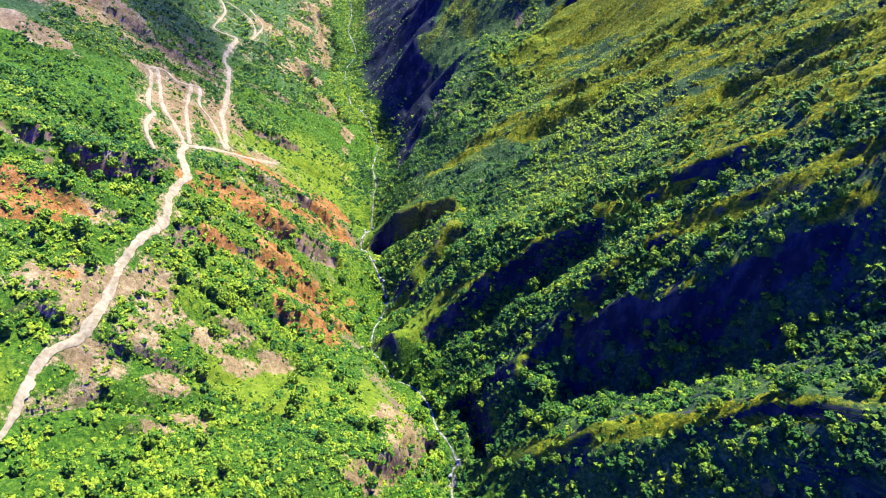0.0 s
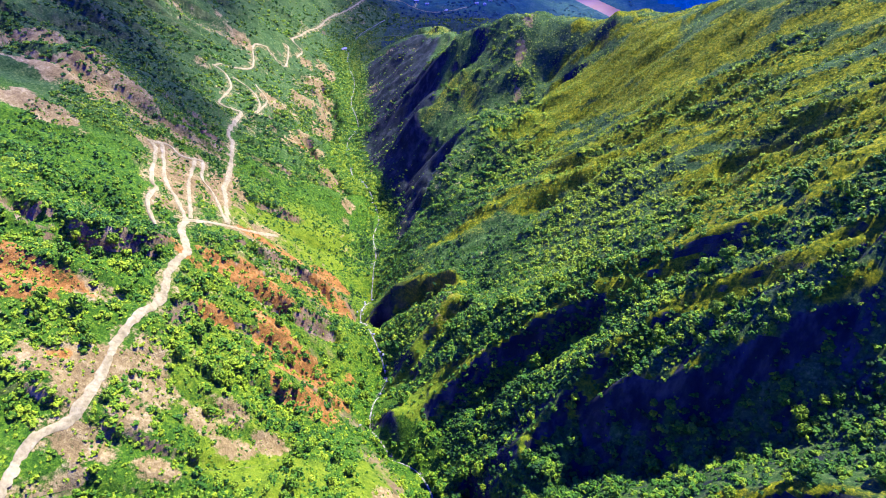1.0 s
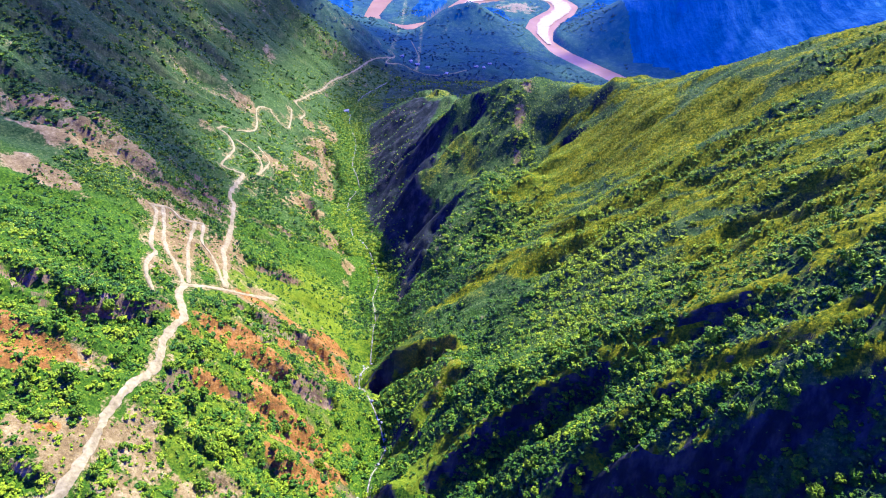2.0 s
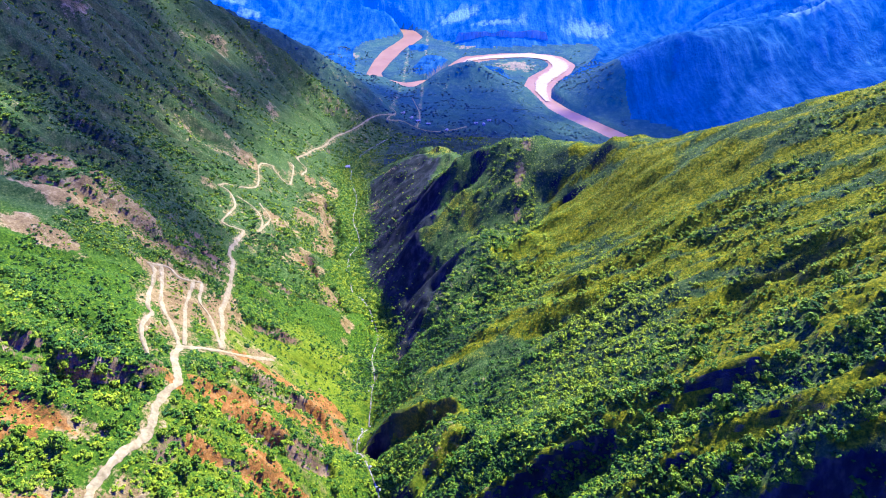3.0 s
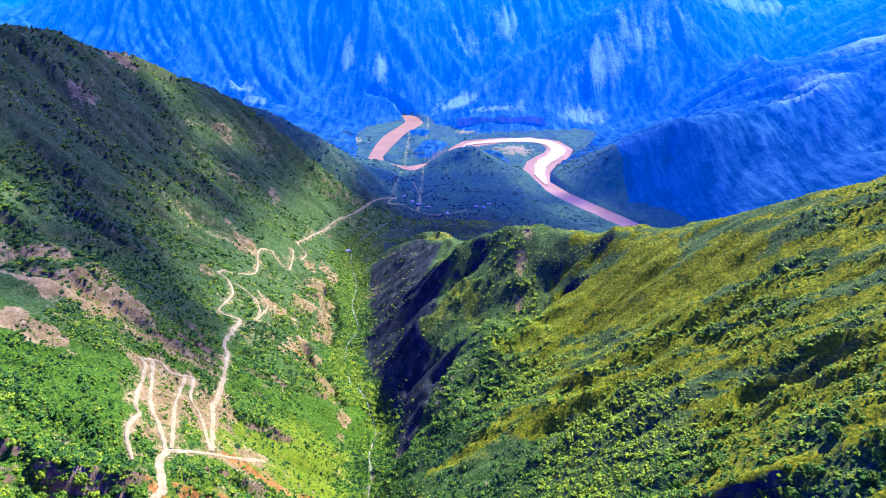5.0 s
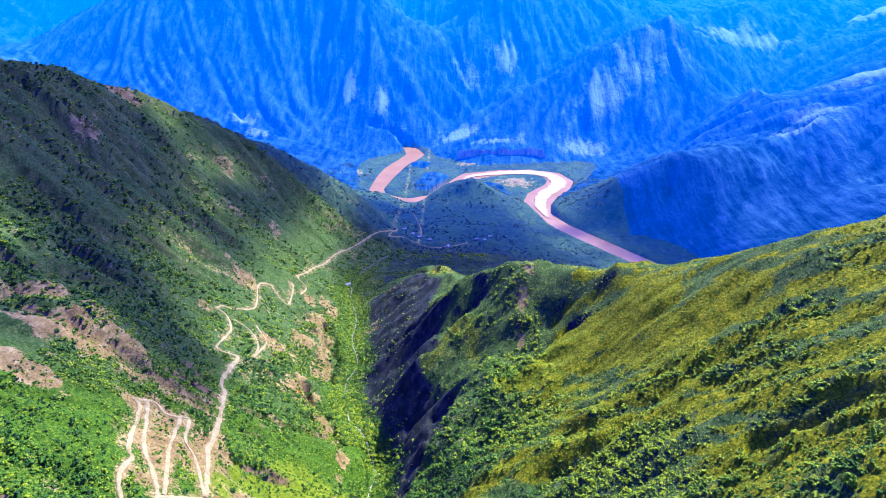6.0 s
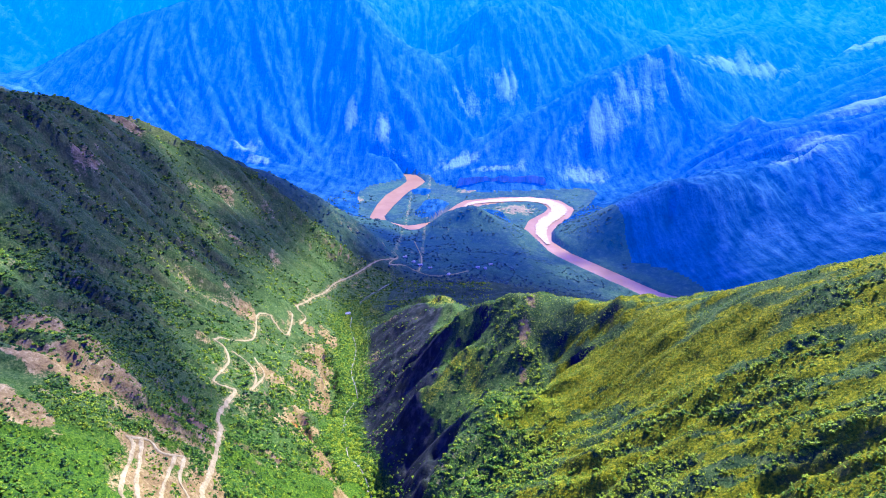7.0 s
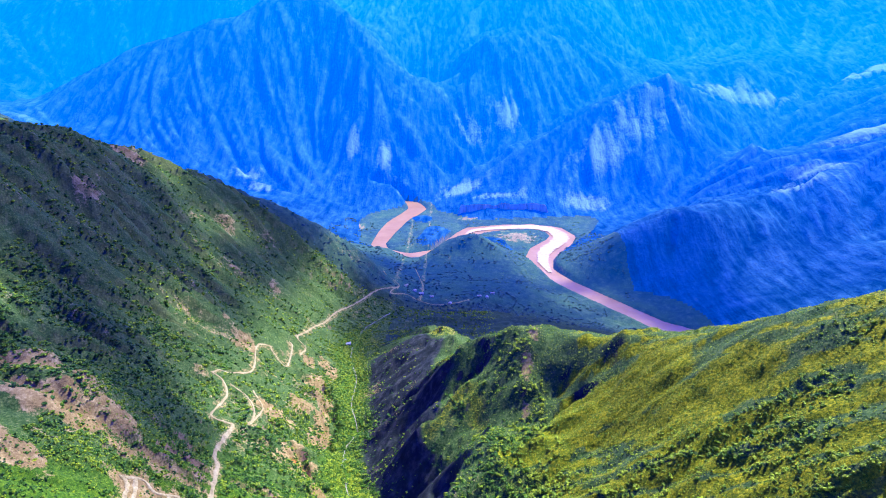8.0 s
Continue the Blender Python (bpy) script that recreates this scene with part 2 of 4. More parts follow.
# ---- the lie of the land: crests, spurs, gullies and benches (x, y, height over the river) ----
NEAR_LINES = dict(
    road_low=[(-118, 81, 221), (-117, 94, 222), (-114, 104, 221), (-110, 115, 220), (-107, 128, 219), (-105, 145, 217), (-102, 164, 215), (-104, 181, 214), (-106, 199, 211), (-111, 212, 209)],
    slope_low=[(-112, 80, 217), (-106, 92, 213), (-84, 88, 203), (-64, 98, 190), (-44, 100, 184), (-28, 94, 187)],
    slope_a=[(-106, 102, 215), (-96, 107, 208), (-80, 110, 194), (-72, 113, 187), (-58, 126, 178), (-48, 134, 171), (-36, 142, 161)],
    slope_b=[(-133, 126, 232), (-118, 125, 226), (-91, 140, 208), (-76, 149, 193), (-58, 150, 177), (-43, 155, 160)],
    ridge_b=[(-105, 202, 211), (-86, 194, 196), (-65, 192, 178), (-46, 200, 154), (-39, 203, 150)],
    gully_c=[(-104, 186, 209), (-85, 176, 195), (-71, 168, 183), (-53, 170, 163), (-40, 170, 151)],
    ridge_c=[(-98, 226, 194), (-82, 230, 176), (-64, 236, 156), (-51, 234, 141)],
    slope_c=[(-145, 157, 240), (-124, 147, 232), (-110, 158, 222)],
    ridge_l1=[(-165, 202, 246), (-153, 198, 239), (-138, 195, 232), (-123, 193, 225), (-113, 203, 216)],
    gully_l1=[(-174, 218, 236), (-155, 210, 229), (-137, 206, 220), (-123, 209, 212)],
    zig_bench=[(-163, 238, 231), (-147, 244, 221), (-126, 229, 214), (-112, 223, 206), (-102, 238, 190), (-85, 266, 159), (-62, 293, 131), (-50, 304, 121)],
    slope_e=[(-112, 289, 175), (-91, 319, 144), (-71, 337, 126), (-55, 346, 114)],
    ridge_l2=[(-248, 357, 246), (-215, 343, 240), (-183, 323, 236), (-165, 322, 216), (-147, 306, 205), (-135, 336, 174), (-111, 352, 151)],
    gully_l2=[(-230, 323, 235), (-195, 286, 235), (-168, 274, 226), (-154, 287, 209)],
    red_bluff=[(-163, 468, 152), (-135, 454, 139), (-109, 427, 130), (-86, 387, 122), (-72, 348, 123)],
    road_bench=[(-189, 443, 178), (-169, 473, 154), (-148, 505, 132), (-122, 524, 111), (-104, 523, 106)],
    ridge_l3=[(-264, 383, 257), (-246, 393, 245), (-231, 412, 232), (-208, 434, 206), (-189, 455, 177), (-166, 458, 161)],
    gully_l3=[(-250, 357, 239), (-215, 346, 230), (-189, 351, 217), (-175, 386, 187), (-160, 395, 169)],
    crest_left=[(-336, 527, 318), (-333, 555, 315), (-331, 588, 309), (-332, 632, 299), (-337, 679, 290), (-335, 712, 283), (-327, 736, 268), (-312, 757, 256), (-286, 784, 234), (-257, 812, 212), (-210, 839, 181), (-173, 862, 154), (-133, 890, 119), (-104, 905, 91)],
    tail_left=[(-120, 945, 67), (-81, 886, 63)],
    back_left=[(-420, 760, 262), (-390, 830, 240), (-330, 880, 200), (-250, 950, 140)],
    flank_left=[(-315, 481, 295), (-301, 518, 273), (-280, 554, 244), (-255, 598, 215), (-232, 678, 183), (-195, 755, 136), (-135, 783, 88)],
    flank_left2=[(-276, 409, 258), (-261, 438, 239), (-242, 484, 212), (-218, 532, 182), (-187, 593, 144), (-150, 657, 108)],
    crest_right=[(184, 291, 288), (173, 304, 281), (160, 315, 272), (145, 335, 257), (126, 359, 241), (103, 384, 229), (88, 407, 218), (64, 432, 212), (44, 446, 207), (27, 452, 197), (9, 458, 186)],
    canyon_rim=[(24, 362, 180), (15, 348, 176), (6, 336, 168), (-3, 320, 162), (-12, 304, 156), (-22, 284, 146)],
    canyon_rib=[(-20, 393, 157), (-4, 403, 163), (12, 418, 173), (26, 434, 185), (42, 449, 202)],
    canyon_hollow=[(21, 385, 163), (5, 376, 156), (-10, 366, 141), (-23, 346, 125), (-30, 325, 112)],
    canyon_rib_far=[(27, 452, 197), (9, 456, 184), (-5, 458, 168), (-18, 461, 153), (-39, 468, 128), (-61, 465, 101)],
    canyon_gully=[(8, 440, 172), (-15, 442, 143), (-36, 437, 119), (-54, 425, 101)],
    canyon_crease=[(7, 543, 145), (-23, 535, 127), (-49, 519, 110), (-70, 500, 94)],
    wall_face=[(-34, 316, 109), (-36, 334, 107), (-35, 351, 106), (-54, 403, 100), (-66, 440, 96), (-66, 482, 93)],
    spur_grass=[(60, 342, 190), (91, 350, 211), (111, 338, 231), (134, 322, 251)],
    grass_edge=[(31, 333, 178), (45, 344, 185), (60, 355, 191), (75, 364, 199), (90, 364, 212), (104, 362, 225)],
    bowl=[(41, 360, 168), (54, 374, 175), (67, 386, 184), (80, 386, 196), (93, 382, 212)],
    bowl_slide=[(58, 436, 205), (54, 412, 199), (50, 394, 190)],
    spur_1=[(-7, 261, 154), (13, 264, 169), (34, 271, 180), (46, 277, 187), (75, 290, 203), (93, 290, 218)],
    gully_1=[(-5, 283, 152), (21, 302, 165), (49, 304, 179), (79, 311, 197)],
    butte=[(-43, 222, 148), (-27, 231, 153), (-10, 233, 158), (7, 220, 171)],
    butte_2=[(-23, 178, 156), (-14, 186, 160), (-1, 196, 168), (8, 204, 173)],
    gully_2=[(-21, 189, 149), (17, 216, 167), (52, 209, 194), (82, 202, 216), (101, 204, 229)],
    spur_2=[(-21, 154, 163), (-1, 168, 166), (19, 169, 180), (37, 175, 193), (58, 175, 212), (79, 168, 228), (99, 170, 243), (117, 167, 263), (138, 176, 276)],
    gully_3=[(11, 132, 159), (16, 149, 163), (37, 158, 179), (63, 160, 209), (87, 157, 234)],
    slope_r6=[(100, 158, 246), (116, 155, 259)],
    face_rim=[(42, 133, 204), (57, 127, 214), (73, 125, 222), (88, 125, 231), (105, 128, 248), (115, 133, 257)],
    spur_3=[(26, 124, 186), (41, 133, 200), (52, 141, 210), (68, 150, 222), (84, 147, 234), (104, 144, 253), (124, 143, 269)],
    slope_r1=[(97, 190, 232), (113, 192, 244), (130, 190, 260), (143, 187, 271)],
    slope_r2=[(101, 238, 228), (124, 247, 245), (145, 254, 260), (164, 256, 274), (176, 258, 282)],
    slope_r3=[(137, 289, 251), (154, 279, 266), (166, 272, 276)],
    gully_4=[(3, 129, 156), (23, 124, 170), (45, 114, 180), (66, 111, 191), (84, 110, 203), (98, 109, 214), (112, 109, 228), (140, 108, 252)],
    spur_4=[(17, 96, 166), (29, 93, 182), (45, 91, 197), (59, 89, 207), (71, 88, 217), (83, 85, 228), (95, 80, 239), (107, 77, 249), (145, 78, 277)],
    slope_r5=[(30, 76, 174), (52, 68, 192), (72, 60, 208), (88, 54, 220), (104, 50, 236)],
    crest_tail=[(7, 553, 145), (-14, 627, 119), (-50, 615, 104), (-74, 594, 89), (-83, 580, 80)],
    rim_back=[(30, 520, 120), (90, 480, 150), (150, 430, 190), (210, 380, 230)],
    terrace_back=[(60, 620, 75), (140, 600, 80), (240, 560, 90), (330, 500, 120)],
    terrace=[(-40, 890, 40), (9, 871, 40), (59, 1043, 22), (74, 724, 60), (-20, 760, 60), (120, 960, 22), (20, 1100, 30)],
    terrace_right=[(200, 760, 40), (300, 700, 45), (420, 640, 60), (520, 600, 90)],
    near_left=[(-30, 60, 184), (-60, 20, 204), (-130, 20, 236), (-200, 60, 270), (-240, 160, 284), (-250, 260, 292)],
    knoll=[(-32, 80, 190), (-19, 95, 186), (-17, 108, 176), (-19, 118, 168), (-30, 130, 166)],
    near_right=[(60, 20, 205), (120, 20, 250), (170, 60, 292), (230, 200, 335), (260, 300, 325)],
    knoll_dark=[(-11, 1118, 46), (10, 1126, 56), (29, 1130, 60), (52, 1126, 55), (78, 1112, 45), (100, 1085, 30), (118, 1066, 22)],
    behind=[(0, -60, 172), (-100, -100, 235), (120, -100, 240), (0, -300, 210), (-300, -300, 380), (300, -300, 400)],
    high_left=[(-420, 200, 400), (-460, 420, 400), (-520, 640, 390), (-560, 850, 300), (-430, 560, 335)],
    high_right=[(420, 200, 420), (480, 380, 380), (600, 250, 480)],
)
CREEK = [(10, -120, 176), (6, 40, 158), (3, 93, 150), (5, 101, 149), (-2, 117, 147), (-9, 134, 145), (-21, 142, 143), (-31, 156, 141), (-29, 177, 137),
         (-27, 190, 134), (-43, 229, 125), (-40, 251, 120), (-41, 293, 111), (-46, 322, 105), (-45, 351, 102), (-68, 403, 96), (-79, 456, 91),
         (-73, 486, 88), (-84, 530, 84), (-88, 590, 78), (-102, 650, 72), (-99, 723, 66), (-70, 800, 55), (0, 850, 44), (130, 860, 26), (270, 850, 4)]
FAR_LINES = dict(
    peak_left=[(598, 1850, 296), (516, 1830, 265), (406, 1800, 215), (284, 1770, 159), (162, 1740, 109), (57, 1700, 59)],
    peak_right=[(598, 1850, 296), (692, 1840, 219), (779, 1800, 141), (830, 1740, 80)],
    peak_front=[(598, 1850, 296), (547, 1760, 198), (446, 1620, 90), (338, 1480, 12)],
    peak_front2=[(598, 1850, 296), (633, 1700, 162), (603, 1550, 77), (511, 1420, 28)],
    peak_gap=[(812, 1700, 75), (594, 1400, 84), (445, 1300, 49), (342, 1290, 22)],
    hump=[(277, 1050, 30), (305, 1080, 65), (351, 1110, 76), (417, 1140, 98), (519, 1170, 101), (591, 1220, 115), (684, 1240, 127), (786, 1300, 164), (873, 1340, 186)],
    hump_foot=[(274, 1030, 7), (346, 980, 8), (400, 940, 16), (448, 900, 28), (514, 860, 37)],
    hump_mid=[(375, 1080, 40), (481, 1060, 47), (602, 1080, 61), (714, 1080, 71)],
    hump_back=[(690, 1500, 146), (806, 1500, 140), (957, 1600, 191), (1062, 1650, 225)],
    terrace=[(758, 2150, 259), (925, 2200, 300), (1129, 2250, 315), (934, 1950, 185), (806, 1960, 191)],
    right_back=[(1326, 2500, 375), (1491, 2600, 454), (1667, 2700, 518), (1390, 2200, 326), (1158, 2050, 249)],
    big_left=[(-921, 1588, 183), (-883, 1664, 241), (-819, 1743, 310), (-739, 1834, 373), (-617, 1940, 431), (-514, 2049, 488), (-436, 2173, 558)],
    big_spur=[(-436, 2173, 558), (-302, 2055, 457), (-209, 1928, 319), (-153, 1794, 193), (-132, 1675, 93), (-132, 1570, 43)],
    big_behind=[(-1152, 1960, 29), (-1078, 2074, 70), (-975, 2190, 126), (-854, 2323, 197), (-702, 2485, 284)],
    big_front=[(-518, 2066, 488), (-545, 1881, 335), (-543, 1727, 201), (-534, 1580, 110), (-517, 1440, 73)],
    big_front2=[(-385, 2032, 393), (-362, 1854, 217), (-336, 1683, 91), (-310, 1530, 32)],
    big_foot=[(-590, 1380, 99), (-455, 1400, 63), (-345, 1450, 42), (-234, 1560, 23), (-127, 1590, 32), (-45, 1640, 35)],
    mid_back=[(-67, 2196, 182), (135, 2416, 394), (348, 2581, 550), (539, 2581, 473), (751, 2526, 285)],
    mid_front=[(123, 2200, 394), (98, 2000, 235), (77, 1850, 109), (-2, 1720, 55)],
    mid_valley=[(57, 1700, 59), (135, 1760, 70), (266, 1840, 111), (443, 1950, 176), (627, 2100, 262)],
    left_back=[(-1548, 2400, 448), (-1361, 2500, 488), (-1166, 2600, 472), (-981, 2700, 557)],
    left_back_foot=[(-1298, 2000, 234), (-1074, 1900, 227), (-965, 2000, 307)],
    cliff_terrace=[(11, 1440, 2), (76, 1470, 25), (142, 1480, 28), (181, 1480, 22)],
    left_fill=[(-400, 1000, 150), (-450, 1200, 110), (-700, 1150, 200), (-900, 1300, 230), (-300, 1150, 70)],
    river_near=[(-60, 1140, 5), (-40, 1168, 3), (-108, 1150, 28), (-96, 1125, 26), (-70, 1090, 20), (-40, 1060, 22)],
    river_flat=[(-190, 1300, 12), (-210, 1420, 10), (-20, 1330, 10), (-40, 1250, 14), (-60, 1420, 12), (150, 1290, 8), (20, 1500, 20)],
    river_bed=[(334, 866, -4), (237, 975, -4), (190, 1050, -4), (150, 1180, -4), (215, 1240, -4), (245, 1320, -4), (160, 1375, -4), (50, 1350, -4),
               (-70, 1190, -4), (-140, 1250, -4), (-122, 1350, -4), (-80, 1470, -4), (-90, 1570, -4)],
    rim_far=[(-2500, 3300, 900), (-1500, 3500, 800), (-500, 3600, 860), (400, 3500, 820), (1300, 3500, 860), (2400, 3300, 900)],
    rim_left=[(-2400, 1800, 700), (-1800, 800, 700), (-1600, -300, 700)],
    rim_right=[(2600, 1900, 800), (1800, 900, 600), (1500, -300, 700), (1200, 700, 420)],
)


RIVER = [(420, 790, 26), (345, 850, 26), (303, 882, 26), (278, 922, 26), (240, 980, 26), (200, 1044, 26), (174, 1110, 30), (172, 1165, 50), (192, 1215, 62),
         (225, 1268, 50), (238, 1305, 48), (226, 1350, 42), (182, 1374, 30), (120, 1368, 34), (58, 1345, 44), (36, 1312, 40), (10, 1265, 32), (-20, 1208, 24),
         (-70, 1180, 22), (-120, 1208, 22), (-136, 1250, 24), (-126, 1330, 32), (-112, 1400, 36), (-86, 1470, 38), (-70, 1520, 38), (-84, 1575, 30),
         (-130, 1612, 16), (-186, 1620, 10)]


def along(line, step):
    pts = np.array(line, float)
    out = [pts[:1]]
    for a, b in zip(pts[:-1], pts[1:]):
        n = max(1, int(np.hypot(*(b - a)[:2]) / step))
        out.append(a + (b - a) * (np.arange(1, n + 1) / n)[:, None])
    return np.concatenate(out)


def unique(points, gap):
    kept = []
    for p in points:
        if all((p[0] - q[0]) ** 2 + (p[1] - q[1]) ** 2 > gap * gap for q in kept):
            kept.append(p)
    return np.array(kept)


controls = [unique(np.concatenate([along(v, 30) for v in [CREEK] + list(NEAR_LINES.values())]), 9)]
controls.append(np.concatenate([np.array(v, float) for v in FAR_LINES.values()]))
PEGS = unique(np.concatenate(controls), 9)


dist = np.hypot(PEGS[:, None, 0] - PEGS[None, :, 0], PEGS[:, None, 1] - PEGS[None, :, 1])
n_pegs = len(PEGS)
system = np.zeros((n_pegs + 3, n_pegs + 3))
loose = np.where(PEGS[:, 1] < 750, 0.9, 5.0)
system[:n_pegs, :n_pegs] = dist - np.diag(loose)
system[:n_pegs, n_pegs:] = np.column_stack([np.ones(n_pegs), PEGS[:, :2] / 1000])
system[n_pegs:, :n_pegs] = system[:n_pegs, n_pegs:].T
weights = np.linalg.solve(system, np.concatenate([PEGS[:, 2], np.zeros(3)]))


def lie(x, y):
    """Height of the smooth land."""
    out = np.empty(len(x))
    for k in range(0, len(x), 20000):
        a, b = x[k:k + 20000], y[k:k + 20000]
        r = np.sqrt((a[:, None] - PEGS[None, :, 0]) ** 2 + (b[:, None] - PEGS[None, :, 1]) ** 2).astype(np.float32)
        out[k:k + 20000] = r @ weights[:n_pegs].astype(np.float32) + weights[n_pegs] + (weights[n_pegs + 1] * a + weights[n_pegs + 2] * b) / 1000
    return out


def path_distance(x, y, line):
    """Distance on plan to a polyline, and how far along it (0 to 1)."""
    pts = np.array(line, float)[:, :2]
    best, where = np.full(len(x), 1e9), np.zeros(len(x))
    for k, (a, b) in enumerate(zip(pts[:-1], pts[1:])):
        d = b - a
        t = np.clip(((x - a[0]) * d[0] + (y - a[1]) * d[1]) / (d @ d), 0, 1)
        r = np.hypot(x - a[0] - t * d[0], y - a[1] - t * d[1])
        near = r < best
        best, where = np.where(near, r, best), np.where(near, (k + t) / (len(pts) - 1), where)
    return best, where


# rims of bluffs: line, side that falls away (1 left of the line's way, -1 right), drop, reach
RIGHT_BLUFFS = [
    ([(-12, 155), (4, 164), (26, 171), (47, 172), (60, 171)], -1, 9, 17),
    ([(23, 124), (33, 130), (44, 136), (53, 141), (64, 148), (78, 149)], -1, 8, 15),
    ([(44, 132), (58, 127), (74, 125), (89, 125), (106, 128), (118, 132)], -1, 6, 13),
    ([(-42, 224), (-27, 231), (-10, 233), (6, 221)], -1, 14, 18),
    ([(-24, 180), (-14, 187), (-1, 197), (8, 206)], -1, 6, 12),
    ([(104, 219), (120, 218), (131, 214), (143, 213), (156, 209)], -1, 3.5, 12),
    ([(34, 256), (47, 258), (60, 257), (72, 262), (89, 268)], -1, 3.5, 10),
]
CANYON_BLUFFS = [
    ([(29, 331), (45, 344), (60, 355), (75, 364), (88, 364)], 1, 8, 15),
    ([(-24, 281), (-12, 304), (-3, 320), (6, 336), (14, 348)], 1, 14, 24),
    ([(-22, 391), (-4, 403), (12, 418), (26, 434), (38, 446)], 1, 9, 24),
    ([(-63, 465), (-39, 468), (-18, 461), (-4, 458), (10, 456)], 1, 7, 18),
    ([(-28, 84), (-14, 97), (-11, 110)], -1, 10, 9),
    ([(3, 128), (8, 112), (10, 100)], 1, 12, 9),
    ([(60, 1462), (90, 1466), (142, 1470), (181, 1470)], -1, 12, 30),
]
LEFT_BLUFFS = [
    ([(-160, 193), (-142, 189), (-127, 184), (-115, 187), (-106, 191)], -1, 7, 12),
    ([(-84, 201), (-65, 196), (-46, 200)], -1, 6, 9),
    ([(-98, 226), (-82, 230), (-64, 236), (-52, 234)], -1, 8, 12),
    ([(-64, 168), (-52, 159), (-44, 152)], 1, 4, 8),
    ([(-110, 420), (-100, 400), (-84, 384), (-72, 350)], 1, 7, 12),
    ([(-122, 560), (-110, 525), (-100, 480), (-98, 440)], 1, 9, 16),
    ([(-231, 332), (-208, 320), (-188, 312), (-166, 308), (-151, 307), (-134, 309)], -1, 3, 14),
    ([(-254, 372), (-225, 397), (-202, 423), (-185, 440), (-171, 441)], -1, 3.5, 20),
    ([(-225, 537), (-201, 545), (-176, 551), (-162, 551)], -1, 3, 16),
]
BLUFFS = RIGHT_BLUFFS + CANYON_BLUFFS + LEFT_BLUFFS


def bluffs(x, y):
    out = np.zeros(len(x))
    for line, side, drop, reach in BLUFFS:
        p = np.array(line, float)
        near = (x > p[:, 0].min() - reach) & (x < p[:, 0].max() + reach) & (y > p[:, 1].min() - reach) & (y < p[:, 1].max() + reach)
        if not near.any():
            continue
        a, b = x[near], y[near]
        a, b = a + 5 * (wave(a / 7, b / 7, 81) - 0.5), b + 5 * (wave(a / 7, b / 7, 82) - 0.5)
        best, signed, where = np.full(len(a), 1e9), np.zeros(len(a)), np.zeros(len(a))
        for k, (u, v) in enumerate(zip(p[:-1], p[1:])):
            d = v - u
            t = np.clip(((a - u[0]) * d[0] + (b - u[1]) * d[1]) / (d @ d), 0, 1)
            r = np.hypot(a - u[0] - t * d[0], b - u[1] - t * d[1])
            n = ((b - u[1]) * d[0] - (a - u[0]) * d[1]) / np.hypot(*d) * side
            hit = r < best
            best, signed, where = np.where(hit, r, best), np.where(hit, np.where(n > 0, r, -r), signed), np.where(hit, (k + t) / (len(p) - 1), where)
        cut = drop * smooth(-2, 6, signed) * smooth(reach, 5, signed) * smooth(0.0, 0.12, where) * smooth(1.0, 0.88, where)
        rise = drop * 0.10 * smooth(-9, -1, signed) * smooth(3, -1, signed) * smooth(0.0, 0.12, where) * smooth(1.0, 0.88, where)
        out[near] += rise - cut * (0.75 + 0.5 * wave(a / 6, b / 6, 83))
    return out


# small gullies scored into the slopes
RILLS = [
    [(32, 339), (50, 352), (69, 355), (80, 356)],
    [(4, 275), (21, 298), (35, 294), (56, 271), (76, 270)],
    [(42, 235), (60, 239), (75, 245), (90, 247)],
    [(101, 204), (114, 212), (131, 217), (143, 211)],
    [(79, 166), (96, 163), (107, 151), (126, 154)],
    [(70, 274), (90, 266), (123, 267), (147, 266)],
    [(-94, 154), (-81, 154), (-67, 146), (-53, 140)],
    [(-91, 222), (-74, 218), (-62, 222), (-50, 208)],
    [(-109, 278), (-89, 282), (-70, 302), (-50, 296)],
]


class Runnels:
    """Runnels that the rain has cut: noise drawn out along the fall of the land, 0 to 1."""

    def __init__(self, x0, x1, y0, y1, cell, size, reach, seed):
        self.x0, self.y0, self.cell = x0, y0, cell
        self.nx, self.ny = int((x1 - x0) / cell) + 1, int((y1 - y0) / cell) + 1
        gx, gy = np.meshgrid(x0 + cell * np.arange(self.nx), y0 + cell * np.arange(self.ny))
        x, y = gx.ravel(), gy.ravel()
        z = lie(x, y).reshape(self.ny, self.nx)
        down_y, down_x = np.gradient(-z, cell)
        self.slope = np.hypot(down_x, down_y)
        self.u, self.v = down_x / (self.slope + 0.02), down_y / (self.slope + 0.02)
        total = wave(x / size, y / size, seed)
        for way in (1, -1):
            px, py = x.copy(), y.copy()
            for k in range(reach):
                u, v = self.sample(self.u, px, py), self.sample(self.v, px, py)
                px, py = px + way * size * 0.45 * u, py + way * size * 0.45 * v
                total += (1 - k / reach) * wave(px / size, py / size, seed)
        total = (total - total.mean()) / total.std()
        self.field = (0.5 + 0.5 * np.tanh(0.8 * total)).reshape(self.ny, self.nx)

    def sample(self, grid, x, y):
        fx = np.clip((x - self.x0) / self.cell, 0, self.nx - 1.001)
        fy = np.clip((y - self.y0) / self.cell, 0, self.ny - 1.001)
        ix, iy = fx.astype(int), fy.astype(int)
        fx, fy = fx - ix, fy - iy
        return (grid[iy, ix] * (1 - fx) + grid[iy, ix + 1] * fx) * (1 - fy) + (grid[iy + 1, ix] * (1 - fx) + grid[iy + 1, ix + 1] * fx) * fy

    def __call__(self, x, y):
        return self.sample(self.field, x, y)

    def steep(self, x, y):
        return self.sample(self.slope, x, y)


